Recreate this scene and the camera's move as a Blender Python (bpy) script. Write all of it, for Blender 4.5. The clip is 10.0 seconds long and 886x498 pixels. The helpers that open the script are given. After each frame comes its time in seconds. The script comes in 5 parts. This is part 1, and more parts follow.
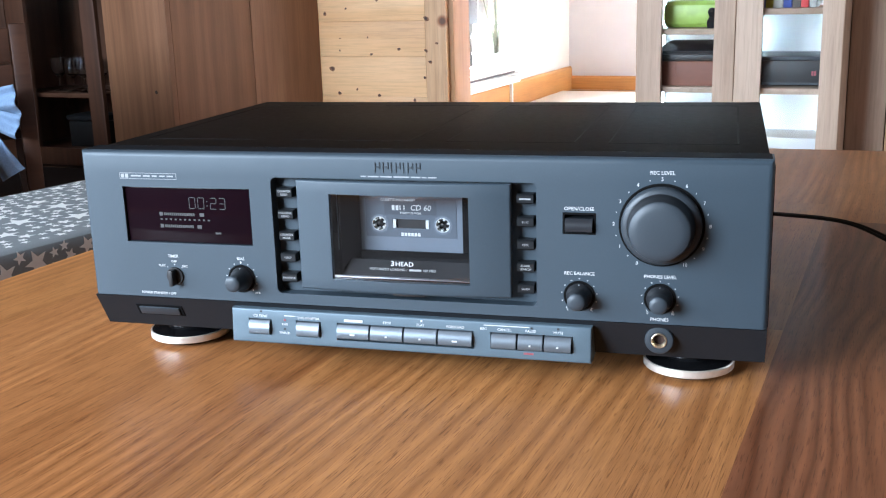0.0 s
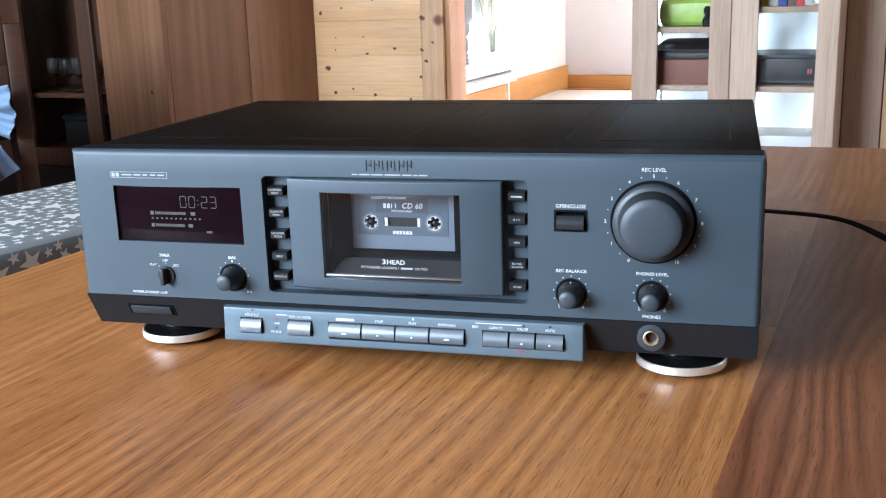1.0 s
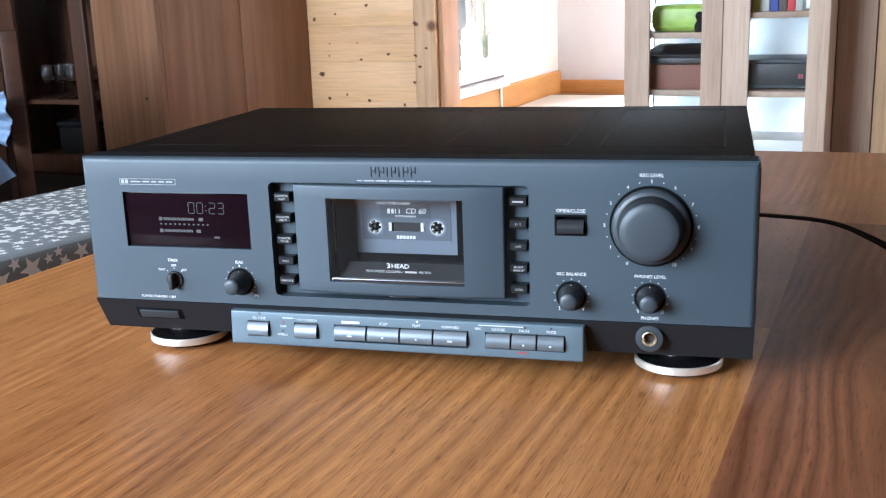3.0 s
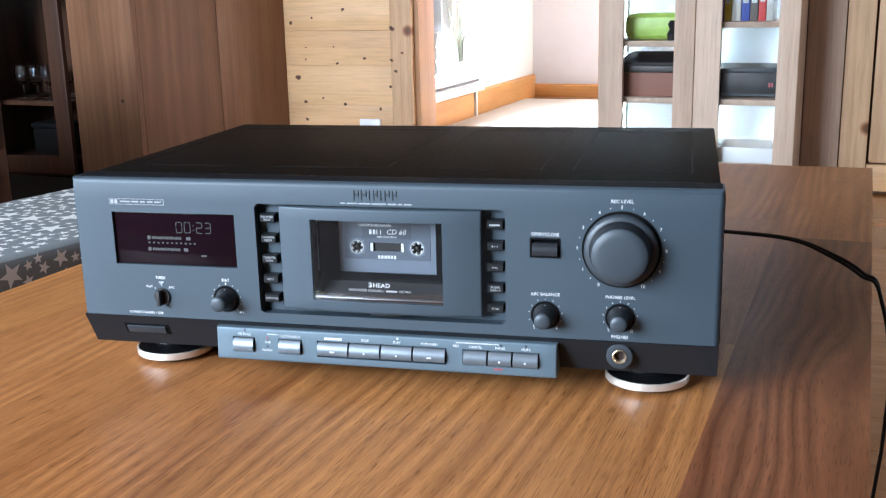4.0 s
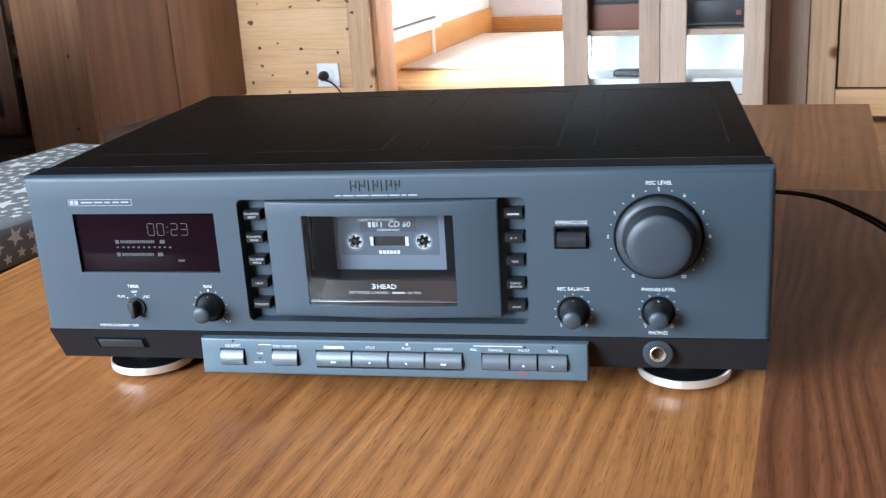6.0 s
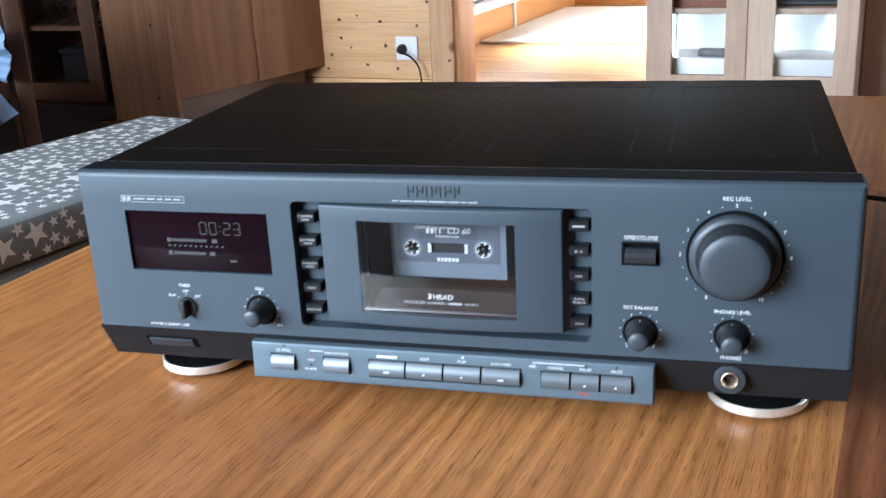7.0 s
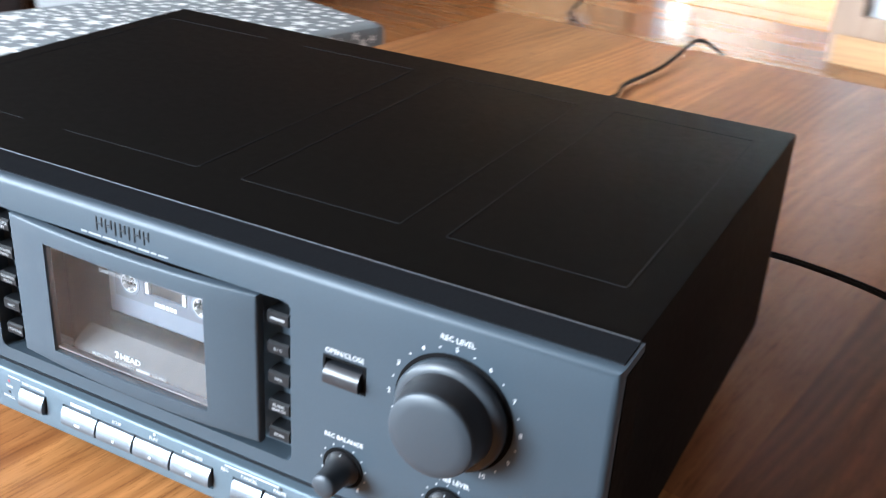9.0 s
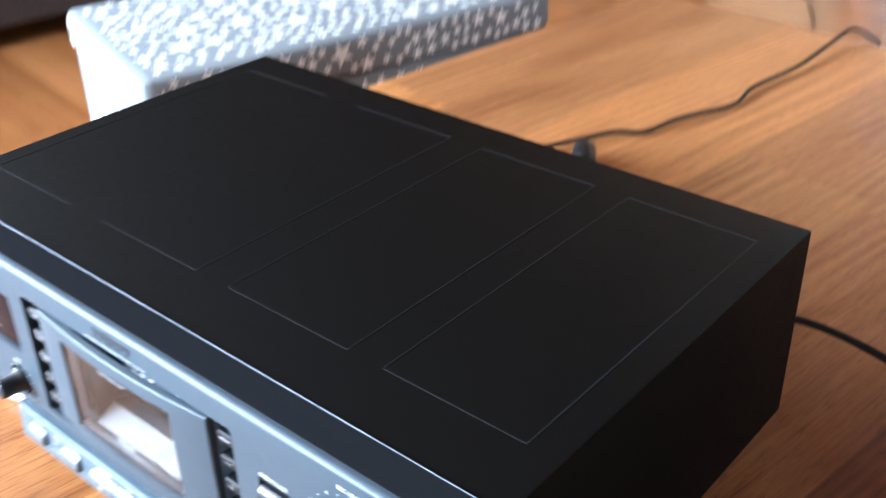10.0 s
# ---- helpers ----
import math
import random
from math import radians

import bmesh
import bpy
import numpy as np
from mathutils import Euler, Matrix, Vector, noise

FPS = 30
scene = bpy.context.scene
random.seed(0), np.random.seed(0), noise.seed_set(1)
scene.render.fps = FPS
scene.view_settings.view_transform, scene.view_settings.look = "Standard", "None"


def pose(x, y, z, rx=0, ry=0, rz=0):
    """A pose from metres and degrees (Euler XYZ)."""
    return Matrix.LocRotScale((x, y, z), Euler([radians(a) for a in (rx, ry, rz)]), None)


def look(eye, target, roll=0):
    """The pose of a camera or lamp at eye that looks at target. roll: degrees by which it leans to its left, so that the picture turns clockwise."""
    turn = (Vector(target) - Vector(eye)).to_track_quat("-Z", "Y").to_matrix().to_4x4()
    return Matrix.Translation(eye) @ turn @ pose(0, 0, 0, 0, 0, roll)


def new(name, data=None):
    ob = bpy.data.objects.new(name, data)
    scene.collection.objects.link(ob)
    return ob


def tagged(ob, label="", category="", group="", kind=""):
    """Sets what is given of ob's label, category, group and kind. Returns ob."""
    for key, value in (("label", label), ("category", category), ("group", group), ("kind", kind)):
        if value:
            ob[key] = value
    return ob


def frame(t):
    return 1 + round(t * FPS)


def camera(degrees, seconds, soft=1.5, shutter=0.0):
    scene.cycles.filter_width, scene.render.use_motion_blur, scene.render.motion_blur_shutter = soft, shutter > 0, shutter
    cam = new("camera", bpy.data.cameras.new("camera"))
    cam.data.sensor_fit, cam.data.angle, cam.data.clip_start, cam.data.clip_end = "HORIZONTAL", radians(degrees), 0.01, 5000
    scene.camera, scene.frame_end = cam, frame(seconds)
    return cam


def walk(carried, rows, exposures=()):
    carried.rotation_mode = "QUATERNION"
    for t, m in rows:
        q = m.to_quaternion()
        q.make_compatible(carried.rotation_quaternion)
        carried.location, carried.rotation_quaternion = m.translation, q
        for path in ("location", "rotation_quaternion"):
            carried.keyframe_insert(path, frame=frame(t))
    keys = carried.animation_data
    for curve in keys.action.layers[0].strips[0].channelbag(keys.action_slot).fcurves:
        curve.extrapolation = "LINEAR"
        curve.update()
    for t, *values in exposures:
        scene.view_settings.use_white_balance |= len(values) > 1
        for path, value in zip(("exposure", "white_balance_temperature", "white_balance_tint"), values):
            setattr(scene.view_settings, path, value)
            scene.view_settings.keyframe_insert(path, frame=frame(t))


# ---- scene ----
cam = camera(45.9, 10.0, soft=1.15, shutter=0.6)
ROWS = [
    (0, (0.1930, -0.5949, 0.2380), (-0.3287, 1.2727, -0.2518), -1.70),
    (0.5, (0.1942, -0.5936, 0.2371), (-0.3240, 1.2750, -0.2528), -1.62),
    (1, (0.1961, -0.5926, 0.2366), (-0.3210, 1.2761, -0.2543), -1.86),
    (1.5, (0.1943, -0.5925, 0.2360), (-0.3236, 1.2755, -0.2566), -1.99),
    (2, (0.1932, -0.5942, 0.2366), (-0.3271, 1.2736, -0.2540), -2.02),
    (2.5, (0.1929, -0.5970, 0.2375), (-0.3299, 1.2717, -0.2469), -2.14),
    (4, (0.1968, -0.6330, 0.2597), (-0.2586, 1.2535, -0.2236), -1.33),
    (4.5, (0.1735, -0.6240, 0.2736), (-0.3247, 1.2503, -0.2151), -1.69),
    (5, (0.1452, -0.6075, 0.2752), (-0.3458, 1.2590, -0.2490), -1.55),
    (5.5, (0.1471, -0.5868, 0.2697), (-0.2205, 1.2937, -0.3030), -2.73),
    (5.7, (0.1514, -0.5733, 0.2711), (-0.2055, 1.3050, -0.3161), -3.59),
    (6.8, (0.1416, -0.5288, 0.2815), (-0.3427, 1.3024, -0.3606), -2.50),
    (7, (0.1514, -0.5197, 0.2842), (-0.3667, 1.3001, -0.3640), -3.14),
    (7.2, (0.1631, -0.5010, 0.2874), (-0.3862, 1.3126, -0.3514), -2.98),
    (7.5, (0.1687, -0.4895, 0.2984), (-0.3959, 1.3121, -0.3616), -0.63),
    (7.8, (0.1904, -0.4631, 0.3180), (-0.3127, 1.3402, -0.3857), 1.48),
    (8, (0.2012, -0.4465, 0.3261), (-0.3036, 1.3492, -0.3953), 1.49),
    (8.2, (0.2073, -0.4275, 0.3327), (-0.2882, 1.3567, -0.4238), 2.66),
    (8.4, (0.2163, -0.4035, 0.3313), (-0.3399, 1.3564, -0.4394), 2.92),
    (8.5, (0.2269, -0.3895, 0.3316), (-0.3440, 1.3574, -0.4575), 3.41),
    (8.6, (0.2345, -0.3664, 0.3265), (-0.3291, 1.3634, -0.5046), 5.02),
    (8.8, (0.2647, -0.3242, 0.3242), (-0.3876, 1.3617, -0.5308), 4.86),
    (9, (0.2940, -0.2870, 0.3210), (-0.5189, 1.3189, -0.5509), 3.60),
    (9.2, (0.3220, -0.2610, 0.3230), (-0.6133, 1.2795, -0.5443), 0.80),
    (9.4, (0.3440, -0.2480, 0.3350), (-0.6760, 1.2420, -0.5250), 0.40),
    (9.5, (0.3490, -0.2440, 0.3400), (-0.7014, 1.2286, -0.5133), 0.30),
    (9.7, (0.3680, -0.2290, 0.3620), (-0.7579, 1.1839, -0.4959), -1.10),
    (9.9, (0.3800, -0.2050, 0.3900), (-0.7556, 1.1496, -0.5457), -0.60),
    (10, (0.3810, -0.1990, 0.4180), (-0.7461, 1.0951, -0.6091), -1.40),
]
EXPOSURES = [(0.0, -0.1, 5880, 10), (7.0, -0.1, 5900, 10), (8.0, 0.1, 5950, 10), (8.6, 0.35, 6050, 10), (9.0, 0.56, 6100, 10), (9.5, 0.84, 6200, 10), (10.0, 1.14, 5650, 10)]
walk(cam, [(t, look(eye, goal, roll)) for t, eye, goal, roll in ROWS], EXPOSURES)

# ---- light ----
world = bpy.data.worlds.new("sky")
scene.world = world
world.use_nodes = True
wn = world.node_tree.nodes
sky = wn.new("ShaderNodeTexSky")
sky.sky_type, sky.sun_disc = "NISHITA", False
sky.sun_elevation, sky.sun_rotation = radians(40), radians(200)
wn["Background"].inputs["Strength"].default_value = 0.12
world.node_tree.links.new(sky.outputs["Color"], wn["Background"].inputs["Color"])

FLOOR = -0.45
CEIL = 1.95
ROOM = Matrix.Rotation(radians(-8.5), 4, "Z")


def at(u, v, z=0.0, turn=0.0):
    """A pose in the room: u along the far wall, v away from the camera."""
    return ROOM @ pose(u, v, z, 0, 0, turn)


def window_light(name, m, w, h, power, colour, spread=180):
    data = bpy.data.lights.new(name, "AREA")
    data.shape, data.size, data.size_y, data.energy, data.color = "RECTANGLE", w, h, power, colour
    data.spread = radians(spread)
    ob = new(name, data)
    ob.matrix_world = m
    return ob


# Daylight in the window openings, two added unseen (lamps point along their own -z).
window_light("daylight_garden_window", ROOM @ look((-3.22, -1.55, 0.95), (0, -0.6, 0.0)), 1.8, 1.7, 170, (0.82, 0.92, 1.0))
window_light("daylight_terrace_window", ROOM @ look((-1.62, -3.12, 1.13), (-0.42, 0, 0.45)), 1.5, 1.3, 365, (0.82, 0.92, 1.0))
window_light("daylight_roof_window", ROOM @ pose(-1.825, -1.825, CEIL + 0.06), 1.60, 1.20, 34, (0.86, 0.94, 1.0))
# Fill lamp that brightens the ottoman's side and the pine door.
window_light("side_fill", ROOM @ look((2.98, 2.2, 1.02), (-0.8, 0.9, -0.2)), 1.0, 0.95, 24, (0.86, 0.94, 1.0))
window_light("daylight_hall_window", ROOM @ look((-1.80, 4.45, 0.7), (0, 4.9, -0.1)), 0.66, 1.7, 420, (1.0, 0.98, 0.95), 105)
# Fill lamp for the hall, set in an added window out of view.
window_light("hall_end_fill", ROOM @ look((0.72, 5.0, 0.7), (-1.5, 5.0, -0.2)), 1.6, 1.6, 10, (1.0, 0.97, 0.93))

# ---- materials ----


class Mat:
    """A small builder of node materials."""

    def __init__(self, name, rough=0.5, metal=0.0, colour=(0.5, 0.5, 0.5), spec=0.5):
        self.m = bpy.data.materials.new(name)
        self.m.use_nodes = True
        self.t = self.m.node_tree
        self.b = self.t.nodes["Principled BSDF"]
        self.set("Roughness", rough)
        self.set("Metallic", metal)
        self.set("Base Color", (*colour, 1))
        self.set("Specular IOR Level", spec)

    def set(self, key, value):
        self.b.inputs[key].default_value = value

    def node(self, kind, **inputs):
        n = self.t.nodes.new("ShaderNode" + kind)
        for k, v in inputs.items():
            n.inputs[k.replace("_", " ")].default_value = v
        return n

    def link(self, a, b):
        self.t.links.new(a, b)

    def coords(self, scale=(1, 1, 1), wander=0.0, kind="Object"):
        tc = self.node("TexCoord")
        mp = self.node("Mapping")
        mp.inputs["Scale"].default_value = scale
        out = tc.outputs[kind]
        if wander:
            info = self.node("ObjectInfo")
            mul = self.node("VectorMath")
            mul.operation = "SCALE"
            mul.inputs[0].default_value = (1.0, 1.7, 0.6)
            self.link(info.outputs["Random"], mul.inputs["Scale"])
            add = self.node("VectorMath")
            sc = self.node("VectorMath")
            sc.operation = "SCALE"
            sc.inputs["Scale"].default_value = wander
            self.link(mul.outputs[0], sc.inputs[0])
            self.link(out, add.inputs[0])
            self.link(sc.outputs[0], add.inputs[1])
            out = add.outputs[0]
        self.link(out, mp.inputs["Vector"])
        return mp.outputs["Vector"]

    def noise(self, vec, scale, detail=4.0, rough=0.55, distort=0.0):
        n = self.node("TexNoise", Scale=scale, Detail=detail, Roughness=rough, Distortion=distort)
        self.link(vec, n.inputs["Vector"])
        return n.outputs["Fac"]

    def ramp(self, fac, stops):
        n = self.node("ValToRGB")
        e = n.color_ramp.elements
        while len(e) < len(stops):
            e.new(0.5)
        for el, (p, c) in zip(e, stops):
            el.position, el.color = p, (*c, 1) if len(c) == 3 else c
        self.link(fac, n.inputs["Fac"])
        return n.outputs["Color"]

    def mix(self, a, b, fac, mode="MIX"):
        n = self.node("Mix")
        n.data_type, n.blend_type = "RGBA", mode
        for sock, v in ((n.inputs[6], a), (n.inputs[7], b), (n.inputs[0], fac)):
            if isinstance(v, (tuple, float, int)):
                sock.default_value = (*v, 1) if isinstance(v, tuple) and len(v) == 3 else v
            else:
                self.link(v, sock)
        return n.outputs[2]

    def scale(self, fac, lo, hi):
        n = self.node("MapRange")
        n.inputs["To Min"].default_value, n.inputs["To Max"].default_value = lo, hi
        self.link(fac, n.inputs["Value"])
        return n.outputs["Result"]

    def bump(self, height, strength=0.2, distance=0.001):
        n = self.node("Bump", Strength=strength, Distance=distance)
        self.link(height, n.inputs["Height"])
        self.link(n.outputs["Normal"], self.b.inputs["Normal"])

    def colour(self, sock):
        self.link(sock, self.b.inputs["Base Color"])

    def rough(self, sock):
        self.link(sock, self.b.inputs["Roughness"])


def plain(name, colour, rough=0.5, metal=0.0, grain=0.04, size=60.0, spec=0.5, bump=0.0):
    m = Mat(name, rough, metal, colour, spec)
    v = m.coords()
    f = m.noise(v, size, 3)
    lo = tuple(c * (1 - grain) for c in colour)
    hi = tuple(min(1, c * (1 + grain)) for c in colour)
    m.colour(m.ramp(f, [(0.3, lo), (0.7, hi)]))
    f2 = m.noise(v, size * 0.12, 2)
    m.rough(m.scale(f2, max(0.02, rough - 0.06), min(1, rough + 0.06)))
    if bump:
        m.bump(f, bump, 0.0005)
    return m.m


def wood(name, dark, mid, light, axis="y", rough=0.4, fine=1.0, wander=3.0, tone=0.35, spec=0.5, knots=0.0, bump=0.12, rings=1.0):
    """Board wood with stretched grain along one axis, long figure, pores and a tone of its own for each board."""
    m = Mat(name, rough, 0.0, mid, spec)
    s = {"x": (0.05, 1, 1), "y": (1, 0.05, 1), "z": (1, 1, 0.05)}[axis]
    v = m.coords(s, wander)
    figure = m.noise(v, 9 * fine * rings, 3, 0.5, 1.6)
    wave = m.node("TexWave", Scale=11 * fine * rings, Distortion=9.0, Detail=3.0)
    wave.inputs["Detail Scale"].default_value = 1.6
    wave.bands_direction = {"x": "Y", "y": "X", "z": "X"}[axis]
    m.link(v, wave.inputs["Vector"])
    pore = m.noise(v, 170 * fine, 5, 0.7)
    broad = m.noise(m.coords((1, 1, 1), wander), 3.0, 2)
    col = m.ramp(figure, [(0.25, dark), (0.5, mid), (0.78, light)])
    col = m.mix(col, m.ramp(wave.outputs["Fac"], [(0.0, dark), (0.5, mid), (1.0, light)]), 0.22)
    col = m.mix(col, m.ramp(pore, [(0.30, (0.62, 0.59, 0.57)), (0.55, (1, 1, 1))]), 0.5, "MULTIPLY")
    col = m.mix(col, m.ramp(broad, [(0.3, (0.8, 0.8, 0.8)), (0.7, (1.1, 1.1, 1.1))]), 0.5, "MULTIPLY")
    info = m.node("ObjectInfo")
    lo = 1 - tone
    col = m.mix(col, m.ramp(info.outputs["Random"], [(0.0, (lo, lo * 0.94, lo * 0.9)), (1.0, (1.1, 1.1, 1.1))]), 1.0, "MULTIPLY")
    if knots:
        vk = m.node("Mapping")
        vk.inputs["Rotation"].default_value = (radians(90), 0, 0)
        m.link(m.coords((1, 1, 1), wander), vk.inputs["Vector"])
        vor = m.node("TexVoronoi", Scale=knots)
        vor.voronoi_dimensions = "2D"
        m.link(vk.outputs["Vector"], vor.inputs["Vector"])
        k = m.ramp(vor.outputs["Distance"], [(0.03, (0.14, 0.06, 0.025)), (0.045, (0.42, 0.2, 0.09)), (0.08, (1, 1, 1))])
        col = m.mix(col, k, 0.9, "MULTIPLY")
    m.colour(col)
    m.rough(m.scale(pore, rough - 0.05, rough + 0.12))
    if bump:
        m.bump(pore, bump, 0.0004)
    return m.m


def glass(name, tint=(1, 1, 1), rough=0.0):
    m = Mat(name, rough, 0.0, tint)
    m.set("Transmission Weight", 1.0)
    m.set("IOR", 1.45)
    return m.m


def clear_pane(name, gloss=0.08, tint=(0.97, 0.98, 0.98)):
    """A thin flat pane: it lets light straight through and mirrors a little, more at a slant."""
    m = bpy.data.materials.new(name)
    m.use_nodes = True
    t = m.node_tree
    t.nodes.remove(t.nodes["Principled BSDF"])
    tr = t.nodes.new("ShaderNodeBsdfTransparent")
    tr.inputs["Color"].default_value = (*tint, 1)
    gl = t.nodes.new("ShaderNodeBsdfGlossy")
    gl.inputs["Roughness"].default_value = 0.03
    lw = t.nodes.new("ShaderNodeLayerWeight")
    lw.inputs["Blend"].default_value = 0.5
    pw = t.nodes.new("ShaderNodeMath")
    pw.operation = "POWER"
    pw.inputs[1].default_value = 5.0
    fr = t.nodes.new("ShaderNodeMapRange")
    fr.inputs["To Min"].default_value, fr.inputs["To Max"].default_value = gloss, 1.0
    t.links.new(lw.outputs["Facing"], pw.inputs[0])
    t.links.new(pw.outputs[0], fr.inputs["Value"])
    mx = t.nodes.new("ShaderNodeMixShader")
    t.links.new(fr.outputs["Result"], mx.inputs["Fac"])
    t.links.new(tr.outputs[0], mx.inputs[1])
    t.links.new(gl.outputs[0], mx.inputs[2])
    t.links.new(mx.outputs[0], t.nodes["Material Output"].inputs["Surface"])
    return m


def glow(name, colour, strength):
    m = Mat(name, 0.4, 0.0, (0.05, 0.05, 0.05))
    m.set("Emission Color", (*colour, 1))
    m.set("Emission Strength", strength)
    return m.m



def table_wood(name, dark, mid, light, wander, tone, gloss=0.22, rings=0.75, line=0.65, stretch=0.11):
    """Oiled oak along y: even ground, ring lines that bend into arches, hair-thin grain lines and short open pores."""
    m = Mat(name, 0.36, 0.0, mid, gloss)
    broad = m.noise(m.coords((1, 0.22, 1), wander), 9.0, 3, 0.5, 0.4)
    cloud = m.noise(m.coords((1, 0.4, 1), wander), 38.0, 4, 0.6, 0.8)
    col = m.ramp(broad, [(0.30, dark), (0.45, mid), (0.60, mid), (0.76, light)])
    arch = m.node("TexWave", Scale=24.0, Distortion=30.0, Detail=2.5)
    arch.inputs["Detail Scale"].default_value = 0.30
    arch.inputs["Detail Roughness"].default_value = 0.55
    arch.bands_direction = "X"
    m.link(m.coords((1, stretch, 1), wander), arch.inputs["Vector"])
    patch = m.noise(m.coords((1, 0.30, 1), wander + 2), 13.0, 3, 0.5, 0.8)
    where = m.ramp(patch, [(0.40, (0.12, 0.12, 0.12)), (0.60, (1, 1, 1))])
    col = m.mix(col, m.ramp(arch.outputs["Fac"], [(0.0, (0.66, 0.59, 0.54)), (0.20, (0.93, 0.91, 0.89)), (0.70, (1.0, 1.0, 1.0)), (1.0, (1.30, 1.32, 1.32))]), m.scale(where, 0.0, rings), "MULTIPLY")
    hair = m.noise(m.coords((1, 0.014, 1), wander), 980, 4, 0.65, 0.1)
    col = m.mix(col, m.ramp(hair, [(0.36, (0.56, 0.49, 0.43)), (0.46, (1, 1, 1)), (0.56, (1, 1, 1)), (0.66, (1.26, 1.26, 1.24))]), m.scale(m.ramp(patch, [(0.36, (1, 1, 1)), (0.62, (0.35, 0.35, 0.35))]), 0.0, line * 1.25), "MULTIPLY")
    pore = m.noise(m.coords((1, 0.05, 1), wander), 1150, 2, 0.5)
    col = m.mix(col, m.ramp(pore, [(0.34, (0.42, 0.34, 0.29)), (0.43, (1, 1, 1))]), m.scale(cloud, 0.25, 1.0), "MULTIPLY")
    col = m.mix(col, m.ramp(cloud, [(0.3, (0.88, 0.86, 0.84)), (0.7, (1.08, 1.08, 1.07))]), 0.8, "MULTIPLY")
    band = m.noise(m.coords((1, 0.10, 1), wander), 17.0, 4, 0.6, 1.2)
    col = m.mix(col, m.ramp(band, [(0.30, (0.62, 0.54, 0.48)), (0.47, (1, 1, 1)), (0.60, (1, 1, 1)), (0.74, (1.16, 1.18, 1.18))]), 0.75, "MULTIPLY")
    info = m.node("ObjectInfo")
    lo = 1 - tone
    col = m.mix(col, m.ramp(info.outputs["Random"], [(0.0, (lo, lo * 0.96, lo * 0.93)), (1.0, (1.06, 1.06, 1.06))]), 1.0, "MULTIPLY")
    m.colour(col)
    m.rough(m.scale(hair, 0.29, 0.44))
    m.bump(pore, 0.05, 0.0002)
    return m.m


M_TABLE = table_wood("oak_tabletop", (0.32, 0.132, 0.043), (0.46, 0.205, 0.070), (0.56, 0.270, 0.100), 5.0, 0.12)
M_TABLE_RED = table_wood("reddish_oak_stave", (0.27, 0.104, 0.034), (0.405, 0.172, 0.060), (0.50, 0.232, 0.088), 8.0, 0.08)
M_TABLE_MID = table_wood("brown_oak_stave", (0.235, 0.094, 0.034), (0.335, 0.148, 0.056), (0.43, 0.205, 0.084), 6.0, 0.12)
M_TABLE_DARK = table_wood("dark_oak_stave", (0.125, 0.043, 0.018), (0.190, 0.072, 0.033), (0.27, 0.115, 0.055), 7.0, 0.04, 0.20, 1.0, 0.55, 0.24)
# Umber wood, also used to darken staves where the deck's shadow falls.
M_TABLE_UMBER_SHADED = table_wood("umber_and_shaded_oak_stave", (0.20, 0.078, 0.029), (0.29, 0.122, 0.047), (0.37, 0.170, 0.072), 9.0, 0.05)
M_CUPBOARD = wood("brown_beech_veneer", (0.160, 0.074, 0.037), (0.255, 0.122, 0.063), (0.335, 0.172, 0.093), "z", 0.5, 0.8, 3.0, 0.18)
M_DARKWOOD = wood("dark_walnut", (0.012, 0.005, 0.003), (0.028, 0.011, 0.006), (0.05, 0.022, 0.011), "z", 0.4, 0.9, 3.0, 0.2)
M_PINE = wood("knotty_pine", (0.61, 0.340, 0.150), (0.70, 0.432, 0.212), (0.77, 0.51, 0.275), "x", 0.5, 0.7, 3.0, 0.1)
M_PINE_UP = wood("pine_frame", (0.48, 0.28, 0.14), (0.62, 0.40, 0.225), (0.70, 0.49, 0.30), "z", 0.5, 0.7, 3.0, 0.1, knots=3.0)
M_CABINET = wood("pale_beech", (0.445, 0.315, 0.228), (0.515, 0.378, 0.280), (0.57, 0.43, 0.325), "z", 0.5, 0.8, 3.0, 0.12)
M_FLOOR = wood("parquet_board", (0.22, 0.075, 0.02), (0.36, 0.14, 0.042), (0.46, 0.20, 0.07), "y", 0.24, 0.8, 5.0, 0.22)
M_FLOORX = wood("floor_board_lacquer", (0.225, 0.085, 0.026), (0.285, 0.115, 0.037), (0.34, 0.150, 0.052), "x", 0.13, 0.8, 5.0, 0.2, bump=0.012)
M_JAMB = wood("honey_pine_jamb", (0.33, 0.155, 0.062), (0.44, 0.225, 0.098), (0.52, 0.29, 0.14), "z", 0.45, 0.7, 3.0, 0.1, knots=3.0)
M_PLINTH = wood("dark_red_plinth", (0.040, 0.016, 0.008), (0.075, 0.031, 0.015), (0.11, 0.048, 0.024), "y", 0.4, 0.8, 3.0, 0.1)
# Paler copy of the floor boards, with the hall's strong daylight in its colour.
M_FLOOR_HALL_LIT = wood("daylit_hall_board", (0.48, 0.26, 0.085), (0.58, 0.34, 0.125), (0.66, 0.41, 0.17), "x", 0.16, 0.8, 5.0, 0.12, bump=0.012)
M_CHAIR = wood("reddish_chair_wood", (0.030, 0.012, 0.006), (0.055, 0.022, 0.012), (0.082, 0.036, 0.019), "x", 0.4, 0.9, 3.0, 0.15)
M_SKIRT = wood("orange_pine_skirting", (0.36, 0.15, 0.038), (0.48, 0.225, 0.062), (0.56, 0.29, 0.095), "x", 0.4, 0.7, 3.0, 0.1)
M_WALL = plain("white_wall_paint", (0.80, 0.79, 0.76), 0.7, grain=0.02, size=8, bump=0.05)
